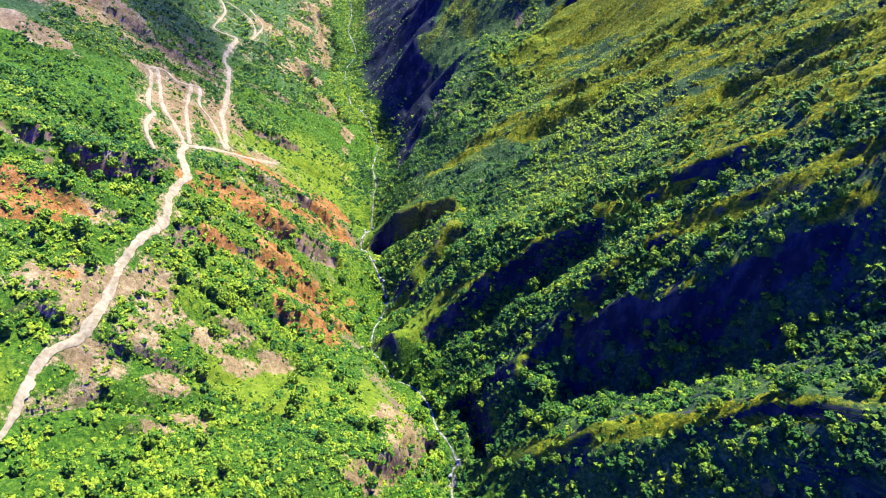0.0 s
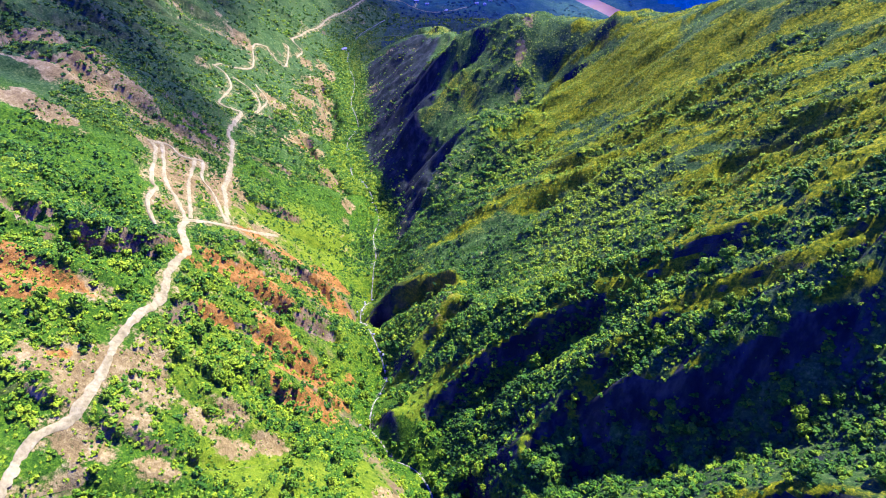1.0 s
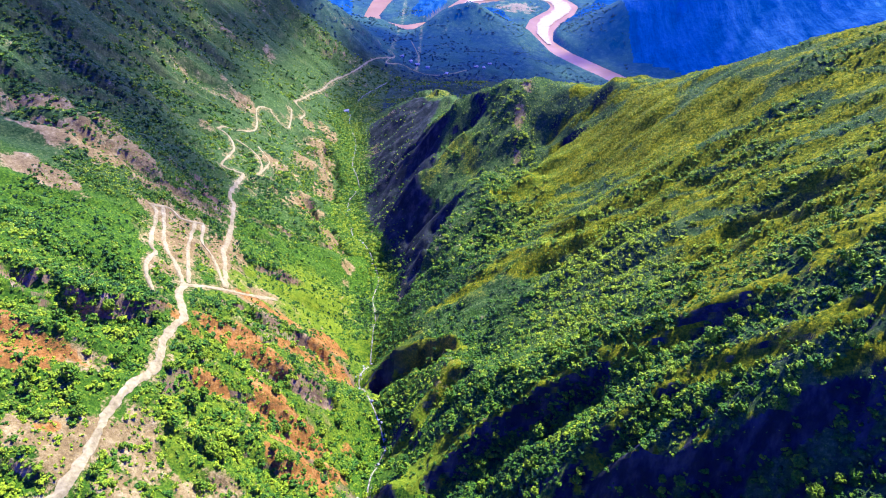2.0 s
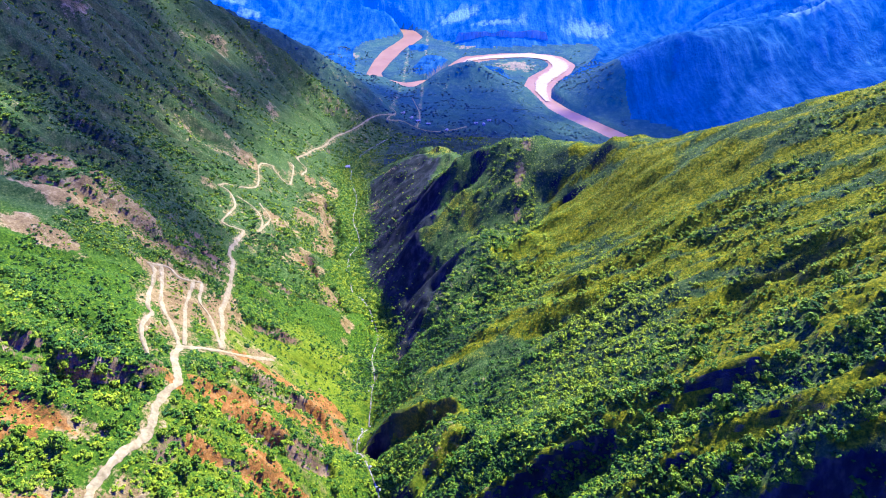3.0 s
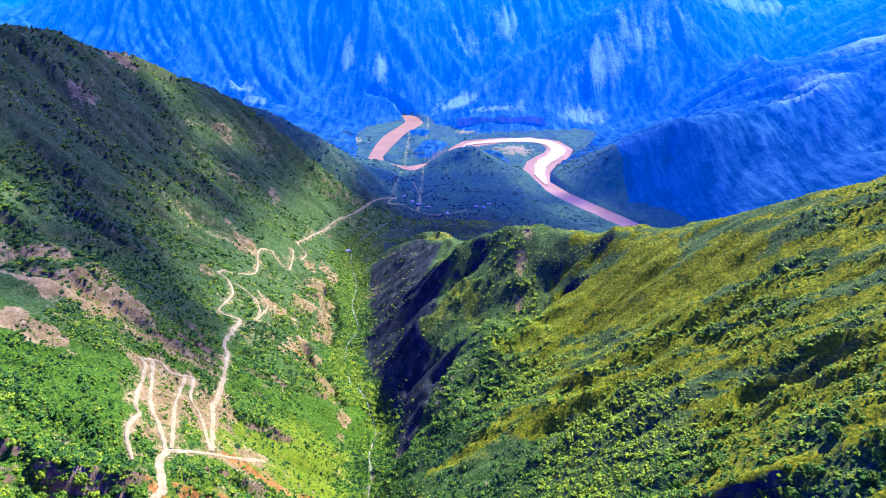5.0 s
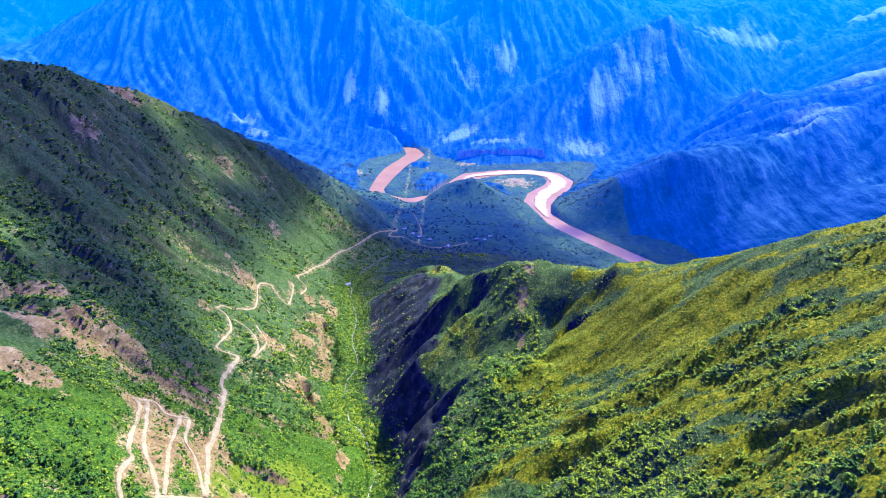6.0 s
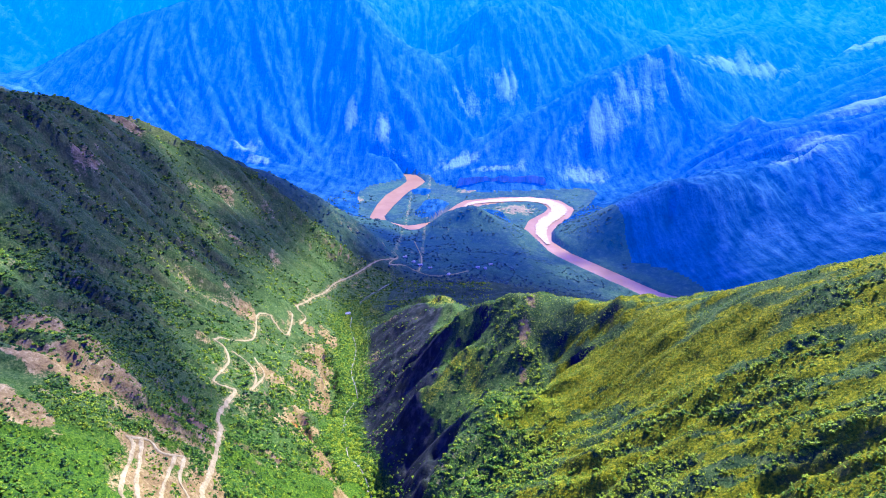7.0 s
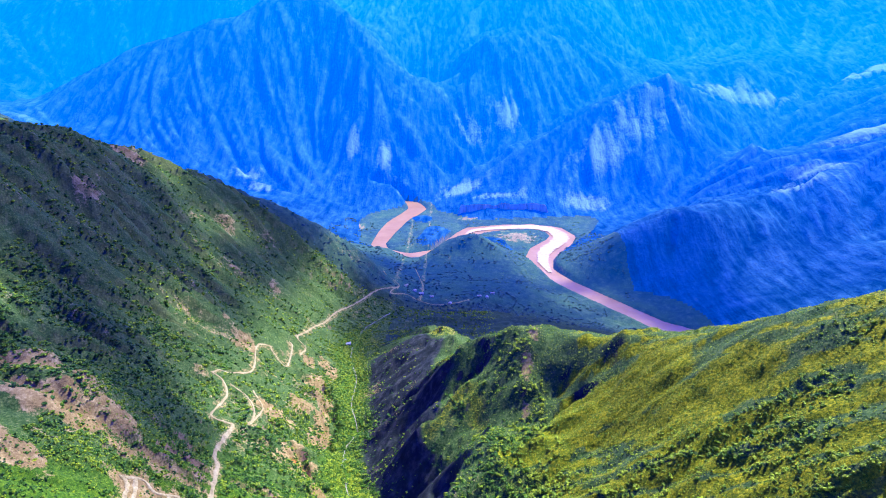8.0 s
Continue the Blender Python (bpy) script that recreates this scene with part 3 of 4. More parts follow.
near_runs, near_scores = Runnels(-480, 300, 30, 900, 3.0, 15.0, 12, 301), Runnels(-480, 300, 30, 900, 2.0, 6.0, 12, 302)
far_runs, far_scores = Runnels(-1900, 1900, 850, 3100, 10.0, 62.0, 10, 303), Runnels(-1500, 1500, 900, 2700, 6.5, 24.0, 12, 304)


def crease(n):
    """0 on the ribs, 1 at the bottom of a runnel."""
    return smooth(0.0, 1.0, 1 - np.abs(2 * n - 1))


def canyon_wall(x, y):
    """The bare gullied wall over the creek, 0 to 1."""
    rim = np.interp(y, [283, 304, 336, 352, 393, 418, 450, 480, 520, 553, 600], [-22, -12, 6, 8, -16, -2, 0, -14, -8, 0, -20])
    foot = np.interp(y, [p[1] for p in CREEK], [p[0] for p in CREEK])
    return smooth(-6, 12, rim - x) * smooth(6, 24, x - foot) * smooth(270, 290, y) * smooth(640, 590, y)


def relief(x, y):
    """Gullies, spurs and roughness laid on the smooth land."""
    far = smooth(800, 1500, y)
    creek, _ = path_distance(x, y, CREEK)
    calm = smooth(4, 35, creek)
    wx, wy = x + 18 * (wave(x / 40, y / 40, 3) - 0.5), y + 18 * (wave(x / 40, y / 40, 4) - 0.5)
    hill = smooth(-170, -230, x) * smooth(300, 380, y)
    near = (fractal(wx / 120, wy / 34, 4, 5, True) - 0.6) * (9 - 4 * smooth(10, 60, x)) + (fractal(x / 16, y / 9, 3, 9) - 0.5) * (3.0 + 1.6 * smooth(0, 30, x))
    steep = smooth(0.08, 0.5, near_runs.steep(x, y))
    near -= steep * ((crease(near_runs(x, y)) - 0.5) * (4.6 + 7.0 * hill - 2.6 * smooth(10, 40, x) * smooth(170, 230, y)) + (crease(near_scores(x, y)) - 0.5) * (1.7 + 2.0 * hill - 0.9 * smooth(10, 40, x) * smooth(170, 230, y)))
    wx, wy = x + 45 * (wave(x / 160, y / 160, 23) - 0.5), y + 45 * (wave(x / 160, y / 160, 24) - 0.5)
    steep = smooth(0.06, 0.4, far_runs.steep(x, y))
    away = (fractal(wx / 150, wy / 250, 5, 25, True) - 0.6) * 26 - steep * (crease(far_runs(x, y)) * 15 - 7 + (crease(far_scores(x, y)) - 0.5) * (12 + 12 * smooth(250, 400, x) * smooth(1550, 1350, y)))
    cuts = np.zeros(len(x))
    jx, jy = x + 6 * (wave(x / 11, y / 11, 33) - 0.5), y + 6 * (wave(x / 11, y / 11, 34) - 0.5)
    for line in RILLS:
        p = np.array(line, float)
        ok = (x > p[:, 0].min() - 20) & (x < p[:, 0].max() + 20) & (y > p[:, 1].min() - 20) & (y < p[:, 1].max() + 20)
        if ok.any():
            d, t = path_distance(jx[ok], jy[ok], line)
            wide = 8
            cuts[ok] -= 0.36 * wide * (smooth(wide, 0, d) - 0.45 * smooth(2.2 * wide, wide, d)) * smooth(0, 0.15, t) * smooth(1, 0.85, t)
    ribs = (fractal((0.75 * y - 0.66 * x) / 15 + 0.8 * wave(x / 18, y / 18, 57), (0.66 * y + 0.75 * x) / 60, 4, 53, True) - 0.6) * 7
    graded = 0.15 + 0.85 * smooth(1.5, 9, near_scores.sample(road_gap, x, y))
    return near * calm * graded * (1 - far) + away * far + bluffs(x, y) * graded + cuts * graded + ribs * canyon_wall(x, y)


def height(x, y):
    z = lie(x, y)
    flat = smooth(62, 22, z) * smooth(780, 850, y)
    z = z + relief(x, y) * (1 - 0.93 * flat)
    away, where = path_distance(x, y, RIVER)
    half = np.interp(where, np.linspace(0, 1, len(RIVER)), [p[2] / 2 for p in RIVER])
    floor = np.where(y > 780, 2.0 + 1.5 * wave(x / 30, y / 30, 51), -99.0)
    bank = smooth(-4, 7, away - half)
    return np.where(away < half + 7, -3 + bank * (np.maximum(z, floor) + 3), np.maximum(z, floor))

# ---- what grows where ----
def blobs(x, y, rows):
    out = np.zeros(len(x))
    for bx, by, rx, ry in rows:
        out = np.maximum(out, np.exp(-((x - bx) / rx) ** 2 - ((y - by) / ry) ** 2))
    return out


road_label = "pale unpaved dirt road cut into the slope"
NEAR_ROADS = [
    (2.5, [(-122, 60), (-117, 81), (-117, 94), (-115, 105), (-109, 113), (-107, 128), (-107, 145), (-102, 165), (-104, 181), (-103, 197), (-109, 209), (-111, 220)]),
    (1.7, [(-148, 281), (-143, 276), (-132, 243), (-127, 235), (-126, 222), (-118, 208)]),
    (1.7, [(-143, 284), (-129, 249), (-120, 235), (-111, 220)]),
    (1.5, [(-130, 287), (-124, 261), (-110, 222)]),
    (1.5, [(-127, 289), (-122, 271), (-114, 261), (-101, 236)]),
    (1.7, [(-147, 281), (-141, 286), (-134, 283), (-127, 290)]),
    (2.1, [(-111, 219), (-106, 225), (-100, 234), (-95, 241), (-86, 258)]),
    (2.1, [(-101, 237), (-109, 261), (-114, 275), (-117, 295), (-128, 339), (-134, 352), (-140, 401)]),
]
FAR_ROADS = [
    (1.7, [(-140, 401), (-150, 396), (-153, 401), (-154, 431), (-162, 448), (-170, 450)]),
    (1.5, [(-157, 449), (-144, 445), (-135, 429), (-133, 412), (-133, 441), (-141, 454), (-145, 461)]),
    (1.5, [(-170, 450), (-164, 472), (-157, 499), (-168, 549), (-162, 565), (-157, 559), (-143, 546), (-149, 595), (-153, 601)]),
    (1.7, [(-141, 590), (-140, 611), (-150, 620), (-145, 644), (-136, 701), (-129, 744), (-103, 807), (-69, 885), (-84, 921), (-113, 965), (-129, 1006)]),
    (1.5, [(-69, 885), (-76, 843), (-56, 868), (-36, 856), (-9, 850), (31, 881)]),
    (1.5, [(-37, 862), (-37, 881), (-36, 933), (-46, 999), (-52, 1036)]),
]
ROADS = NEAR_ROADS + FAR_ROADS
def gap_grid(lines):
    """How far each place of the near land lies from the nearest of the lines."""
    g = near_scores
    gx, gy = np.meshgrid(g.x0 + g.cell * np.arange(g.nx), g.y0 + g.cell * np.arange(g.ny))
    return np.min([path_distance(gx.ravel(), gy.ravel(), line)[0] for line in lines], axis=0).reshape(g.ny, g.nx)


CRESTS = ("spur_1", "spur_2", "spur_3", "spur_4", "spur_grass", "crest_right", "butte", "butte_2")
HOLLOWS = ("gully_1", "gully_2", "gully_3", "gully_c", "gully_l1", "gully_l2", "gully_l3", "gully_4")
road_gap = gap_grid([line for _, line in ROADS])
crest_gap = gap_grid([NEAR_LINES[k] for k in CRESTS] + [b[0] for b in RIGHT_BLUFFS])
hollow_gap = gap_grid([NEAR_LINES[k] for k in HOLLOWS] + RILLS)
BARE_LOW = [(-104, 134, 9, 7), (-93, 128, 9, 7), (-82, 126, 9, 6), (-72, 122, 9, 6), (-112, 106, 7, 5), (-104, 98, 7, 5), (-88, 106, 8, 5), (-78, 96, 8, 5), (-84, 90, 7, 4), (-146, 130, 8, 5), (-120, 160, 8, 6), (-106, 107, 12, 8), (-97, 120, 10, 8), (-99, 137, 8, 10), (-110, 125, 8, 16), (-17, 108, 8, 14), (-24, 84, 9, 9), (-74, 134, 9, 7), (-60, 129, 9, 6), (-122, 126, 6, 5), (-84, 151, 7, 5)]
BARE_BENCH = [(-180, 262, 26, 9), (-140, 279, 16, 12), (-127, 255, 12, 18), (-116, 228, 14, 10), (-112, 262, 8, 22), (-137, 283, 14, 7), (-121, 242, 10, 10), (-112, 230, 10, 8), (-114, 280, 9, 22), (-98, 238, 14, 8), (-92, 252, 10, 8), (-172, 258, 14, 8)]
BARE_HIGH = [(-188, 306, 34, 13), (-225, 335, 40, 12), (-60, 345, 8, 30), (-208, 521, 16, 24), (-192, 542, 14, 20), (-176, 546, 9, 10), (-106, 413, 10, 14), (-94, 405, 9, 12), (-118, 551, 10, 26), (-106, 525, 9, 22), (-100, 470, 8, 26), (-80, 381, 8, 12), (-127, 453, 12, 14), (-117, 487, 10, 20), (57, 430, 6, 14), (51, 404, 5, 18), (48, 382, 4, 12), (-331, 704, 24, 22), (-190, 300, 22, 10), (-165, 312, 14, 10), (-62, 340, 6, 12), (-120, 600, 8, 14)]
BARE_RIDGE = [(-211, 313, 16, 8), (-189, 301, 16, 8), (-180, 301, 16, 8), (-167, 298, 16, 8), (-155, 298, 16, 8), (-144, 302, 16, 8), (-133, 305, 16, 8), (-201, 527, 15, 10), (-176, 533, 15, 10), (-176, 444, 10, 6)]
# tan earth that also paints in the hill's sunlit patches under the cloud gaps
BARE_LIT_HILL = [(-266, 689, 12, 22), (-245, 723, 12, 24), (-215, 769, 14, 26), (-223, 650, 12, 24), (-187, 673, 8, 26), (-300, 560, 10, 30)]
BARE_BANK = [(-132, 588, 7, 14), (-117, 549, 7, 14), (-104, 513, 7, 14), (-105, 422, 7, 14), (-93, 407, 7, 14), (-118, 453, 7, 14), (-111, 592, 7, 14)]
BARE_RIVER = [(140, 1290, 56, 50), (-205, 1351, 40, 30), (-245, 1449, 40, 30), (-315, 1419, 30, 30), (60, 1420, 50, 16), (300, 1180, 30, 50)]
BARE = BARE_LOW + BARE_BENCH + BARE_HIGH + BARE_RIDGE + BARE_LIT_HILL + BARE_BANK + BARE_RIVER
RUST = [(-150, 160, 12, 8), (-132, 156, 12, 8), (-96, 196, 12, 7), (-82, 200, 12, 8), (-64, 218, 10, 8), (-86, 242, 12, 6), (-60, 248, 8, 8), (-68, 176, 8, 8), (-54, 170, 9, 9), (-44, 160, 8, 8), (-60, 232, 6, 5), (-42, 176, 5, 6), (-53, 154, 11, 7), (-64, 165, 10, 6), (-46, 150, 8, 6), (-94, 200, 11, 6), (-72, 200, 10, 6), (-140, 152, 10, 6), (-52, 224, 6, 8), (-88, 172, 5, 4), (-100, 405, 7, 5), (-70, 182, 7, 4), (-118, 132, 4, 3)]
PALE = [(836, 2047, 110, 70), (940, 2010, 90, 60), (1274, 2055, 140, 50), (-239, 1711, 30, 50), (-157, 1685, 34, 60), (-127, 1625, 26, 50), (-475, 1548, 40, 40), (-442, 1499, 50, 30),
        (78, 1885, 60, 70), (178, 1940, 60, 70), (382, 1657, 90, 75), (483, 1733, 90, 75), (553, 1788, 75, 60), (328, 1500, 50, 40), (658, 1251, 60, 30), (717, 1288, 60, 30), (899, 1419, 90, 40),
        (40, 1596, 60, 40), (119, 1526, 70, 30), (-923, 2291, 90, 60), (-664, 1404, 50, 40)]
MEADOW = [(-85, 262, 34, 28), (-75, 300, 24, 30), (-60, 340, 14, 26), (-24, 120, 12, 16), (-60, 115, 26, 14), (48, 338, 26, 14), (78, 347, 32, 20), (104, 340, 28, 22), (120, 300, 34, 18), (60, 262, 30, 7),
          (-10, 870, 30, 12), (60, 900, 20, 10), (30, 960, 26, 12)]


def cover(x, y):
    """How bare, rusty, grassy and wooded the land is, each 0 to 1."""
    n1, n2, n3 = fractal(x / 26, y / 26, 4, 61), fractal(x / 9, y / 9, 3, 67), fractal(x / 70, y / 70, 3, 71)
    creek, _ = path_distance(x, y, CREEK)
    crest, hollow = near_scores.sample(crest_gap, x, y), near_scores.sample(hollow_gap, x, y)
    runs = fractal((0.5 * x + 0.87 * y) / 4.5, (0.87 * x - 0.5 * y) / 20, 4, 73)
    bare = 0.70 * smooth(0.1, 1.0, blobs(x, y, BARE) + 1.4 * (0.6 * n2 + 0.4 * runs - 0.5)) + (0.06 + 0.30 * smooth(0.48, 0.7, n1)) * (x < 20)
    bare += 0.16 * smooth(0.42, 0.62, runs) * (x < -60) * smooth(285, 330, y) * smooth(820, 700, y)
    run, score = crease(near_runs(x, y)), crease(near_scores(x, y))
    hillside = smooth(-120, -190, x) * smooth(300, 380, y) * smooth(900, 800, y)
    bare = bare * (1 - 0.45 * hillside) + 0.12 * smooth(0.55, 0.15, 0.5 * run + 0.5 * score) * hillside
    stain = blobs(x, y, RUST)
    rust = 0.72 * smooth(0.10, 0.65, stain + 2.0 * (runs - 0.5)) * smooth(0.05, 0.3, stain)
    right = smooth(5, 45, x)
    grass = np.maximum(right * smooth(20, 70, x) * smooth(0.25, 0.5, n1 + 0.18) * smooth(130, 200, y), smooth(0.2, 0.7, blobs(x, y, MEADOW) + 0.4 * (n2 - 0.5)))
    grass = np.maximum(grass, smooth(6, 2, crest + 5 * (n2 - 0.5)) * 0.9)
    bare += 0.16 * smooth(4, 1, crest + 3 * (n2 - 0.5)) * right * (y < 300)
    grass = np.maximum(grass, 0.5 * smooth(0.45, 0.65, n3))
    bowl = blobs(x, y, [(48, 400, 24, 32), (22, 440, 30, 24), (2, 350, 22, 40), (66, 410, 18, 22)])
    thick = smooth(8, 30, x) * smooth(110, 85, x) * smooth(180, 195, y) * smooth(262, 240, y) * smooth(0.3, 0.5, n1 + 0.08)
    grass *= 1 - 0.8 * right * smooth(0.9, 1.3, near_scores.steep(x, y)) * smooth(220, 180, y)
    grass *= 1 - 0.75 * right * smooth(0.54, 0.44, runs + 0.25 * (n3 - 0.5)) * smooth(190, 230, y) * (1 - smooth(0.3, 0.7, blobs(x, y, MEADOW)))
    grass *= (1 - 0.8 * smooth(0.2, 0.6, bowl)) * (1 - 0.7 * thick)
    bare = np.maximum(bare, 0.5 * smooth(5.5, 1.5, near_scores.sample(road_gap, x, y) + 6 * (n2 - 0.5)))
    slope_x = np.interp(y, [p[1] for p in CREEK], [p[0] for p in CREEK])
    right = smooth(8, 30, x - slope_x) * (y < 800)
    dry = np.clip(np.maximum(np.maximum(smooth(270, 420, y), smooth(-120, -170, x) * smooth(230, 300, y)) * (0.95 - 0.1 * (x < slope_x)), right * (0.55 + 0.4 * smooth(40, 120, x))) + 0.5 * (n3 - 0.5), 0, 1)
    wood = smooth(0.40, 0.62, n1) * 0.8 + 0.15
    wood = np.maximum(wood, smooth(20, 6, creek) * smooth(250, 330, y))
    wood = np.maximum(wood, smooth(16, 5, hollow + 8 * (n2 - 0.5)) * 0.95)
    wood = np.maximum(wood, smooth(160, 120, y) * smooth(0.25, 0.5, n1) * 0.9)
    wood = np.maximum(wood, 0.42 * smooth(280, 230, y) * (x < slope_x))
    wood = np.maximum(wood, 0.6 * smooth(-240, -210, x) * smooth(-100, -120, x) * smooth(285, 300, y) * smooth(500, 450, y))
    wood = np.maximum(wood, 0.8 * smooth(0.45, 0.85, 0.6 * run + 0.4 * score) * (y < 900) * (1 - 0.6 * right * smooth(190, 240, y)))
    wood *= (1 - 0.7 * np.clip(bare + 0.8 * rust, 0, 1)) * (1 - 0.65 * smooth(0.4, 0.9, grass))
    river, _ = path_distance(x, y, RIVER)
    wood = np.maximum(wood, 0.7 * smooth(640, 690, y) * smooth(860, 800, y) * smooth(-70, -50, x))
    wood *= 1 - 0.75 * smooth(860, 920, y) * smooth(0.56, 0.44, n1)
    grass *= 1 - 0.7 * smooth(600, 680, y) * smooth(-80, -50, x)
    wood *= smooth(20, 34, river) * smooth(1800, 1650, y)
    wood = np.maximum(wood, 0.85 * smooth(125, 105, y) * right * smooth(0.3, 0.5, n1 + 0.1))
    wood = np.maximum(wood, 0.5 * right * smooth(250, 200, y) * smooth(0.3, 0.5, n1 + 0.08))
    wood *= 1 - 0.5 * right * smooth(8, 20, hollow) * smooth(220, 290, y)
    wood = np.maximum(wood, 0.6 * thick)
    grass *= 1 - 0.8 * smooth(1000, 1150, y)
    dry *= 1 - 0.7 * smooth(820, 900, y)
    banks = smooth(22, 10, creek + 8 * (n2 - 0.5)) * smooth(280, 330, y) * smooth(740, 690, y) * (1 - smooth(4, 10, x - slope_x))
    bare, dry = bare * (1 - 0.8 * banks), dry * (1 - 0.8 * banks)
    warm = 1 - smooth(-6, 6, x - slope_x)
    wall = canyon_wall(x, y)
    grass *= 1 - 0.7 * (x < slope_x) * smooth(280, 330, y) * smooth(900, 800, y)
    wood, grass = wood * (1 - 0.75 * wall), grass * (1 - 0.8 * wall)
    wood = np.maximum(wood, 0.45 * right * smooth(235, 200, y))
    face, _ = path_distance(x, y, [(48, 122), (74, 118), (98, 118), (118, 122)])
    wood *= 1 - 0.3 * smooth(13, 8, face + 5 * (n2 - 0.5))
    rock = np.maximum((1 - 0.85 * hillside) * (1 - 0.7 * right * smooth(380, 300, y) * smooth(170, 200, y)), wall)
    wood *= 1 - 0.7 * smooth(4, 2, crest + 3 * (n2 - 0.5)) * right
    return [np.clip(v, 0, 1) for v in (bare, rust, grass, wood, dry, warm, rock, wall)]


def mesh_of(name, verts, faces, material, smooth_shade=False, **floats):
    """A mesh from arrays: verts n x 3, faces m x 3 or m x 4."""
    verts, faces = np.asarray(verts, np.float32), np.asarray(faces, np.int32)
    mesh, k = bpy.data.meshes.new(name), faces.shape[1]
    mesh.vertices.add(len(verts))
    mesh.vertices.foreach_set("co", verts.ravel())
    mesh.loops.add(faces.size)
    mesh.loops.foreach_set("vertex_index", faces.ravel())
    mesh.polygons.add(len(faces))
    mesh.polygons.foreach_set("loop_start", np.arange(len(faces), dtype=np.int32) * k)
    mesh.polygons.foreach_set("use_smooth", np.full(len(faces), smooth_shade))
    for key, values in floats.items():
        mesh.attributes.new(key, "FLOAT", "POINT").data.foreach_set("value", np.asarray(values, np.float32))
    mesh.update(calc_edges=True)
    mesh.materials.append(material.mat)
    return mesh


# ---- the ground: one sheet from the creek to the far rim, its distant mountains a backdrop ----
def ground_sheet():
    fine = np.radians(np.linspace(-40, 40, 640))
    rest = np.radians(np.linspace(40, 320, 50))[1:-1]
    ang = np.concatenate([fine, rest])
    rad = 14 * np.exp(np.linspace(0, math.log(4300 / 14), 860))
    a, r = np.meshgrid(ang, rad)
    x, y = (r * np.sin(a)).ravel(), (r * np.cos(a)).ravel() - 30
    z = height(x, y)
    n, m = len(ang), len(rad)
    i = (np.arange(m - 1)[:, None] * n + np.arange(n)[None, :]).ravel()
    j = (np.arange(m - 1)[:, None] * n + (np.arange(n)[None, :] + 1) % n).ravel()
    faces = np.column_stack([i, i + n, j + n, j])
    verts = np.column_stack([x, y, z])
    mx, my, mz = (verts[faces].mean(axis=1)).T
    distant = (mz > 7) & ((my > 1180) | ((mx > 300) & (my > 830)) | ((mx < -260) & (my > 1020)))
    bare, rust, grass, _, dry, warm, rock, wall = cover(x, y)
    # reach: distance, which sets how strong the painted haze is
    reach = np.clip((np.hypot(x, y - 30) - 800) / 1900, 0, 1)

    def cut(name, which, mat, **floats):
        used = np.unique(faces[which])
        index = np.zeros(len(verts), np.int64)
        index[used] = np.arange(len(used))
        return mesh_of(name, verts[used], index[faces[which]], mat, True, **{k: v[used] for k, v in floats.items()})

    floor = ~distant & ((my > 815) | ((my > 650) & (mx > -70)))
    layers = dict(bare=bare, rust=rust, grass=grass, dry=dry, warm=warm, rock=rock, wall=wall, reach=reach)
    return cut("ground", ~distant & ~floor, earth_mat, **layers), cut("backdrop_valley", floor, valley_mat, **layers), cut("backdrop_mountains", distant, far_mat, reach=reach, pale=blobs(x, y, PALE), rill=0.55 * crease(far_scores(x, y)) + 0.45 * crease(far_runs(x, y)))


ground_mesh, floor_mesh, far_mesh = ground_sheet()
ground = tagged(new("ground", ground_mesh), "steep valley slopes of green scrub, yellow grass and bare earth", "ground", kind="structure")
tagged(new("backdrop_valley", floor_mesh), "green river terrace with fields far below, painted darker for shade and haze", "valley floor", kind="structure")
backdrop = tagged(new("backdrop_mountains", far_mesh), "distant bare mountains beyond the river, painted blue for haze", "mountain", kind="structure")


# ---- ribbons that follow the land ----
def curve_points(line, step):
    """A smooth run of plan points through the line's corners."""
    p = np.array([q[:2] for q in line], float)
    p = np.vstack([2 * p[0] - p[1], p, 2 * p[-1] - p[-2]])
    out = []
    for a, b, c, d in zip(p[:-3], p[1:-2], p[2:-1], p[3:]):
        k = max(2, int(np.hypot(*(c - b)) / step))
        t = (np.arange(k) / k)[:, None]
        out.append(0.5 * (2 * b + (c - a) * t + (2 * a - 5 * b + 4 * c - d) * t ** 2 + (3 * b - a - 3 * c + d) * t ** 3))
    out.append(p[-2:-1])
    return np.concatenate(out)


def ribbon(name, line, width, material, lift, label, category, step=0.8, ragged=0.34, level=None, across=5):
    c = curve_points(line, step)
    d = np.gradient(c, axis=0)
    d /= np.maximum(np.hypot(d[:, 0], d[:, 1]), 1e-6)[:, None]
    side = np.column_stack([-d[:, 1], d[:, 0]])
    s = np.cumsum(np.hypot(*np.gradient(c, axis=0).T))
    if isinstance(width, (int, float)):
        width = np.full(len(c), float(width))
    rows = []
    for k in np.linspace(-1, 1, across):
        edge = 1 + ragged * (wave(s / 5.0, np.full(len(s), 3.0 + 2 * (k > 0)), 77) + wave(s / 1.4, np.full(len(s), 9.0 + 2 * (k > 0)), 78) - 1.0) * abs(k)
        p = c + side * (width * 0.5 * k * edge)[:, None]
        z = np.full(len(c), level) if level is not None else height(p[:, 0], p[:, 1]) + lift * (1.0 if abs(k) < 0.9 else 0.35)
        rows.append(np.column_stack([p, z]))
    n = len(c)
    verts = np.concatenate(rows)
    faces = [(a * n + i, a * n + i + 1, (a + 1) * n + i + 1, (a + 1) * n + i) for a in range(across - 1) for i in range(n - 1)]
    return tagged(new(name, mesh_of(name, verts, faces, material, True)), label, category, kind="structure")


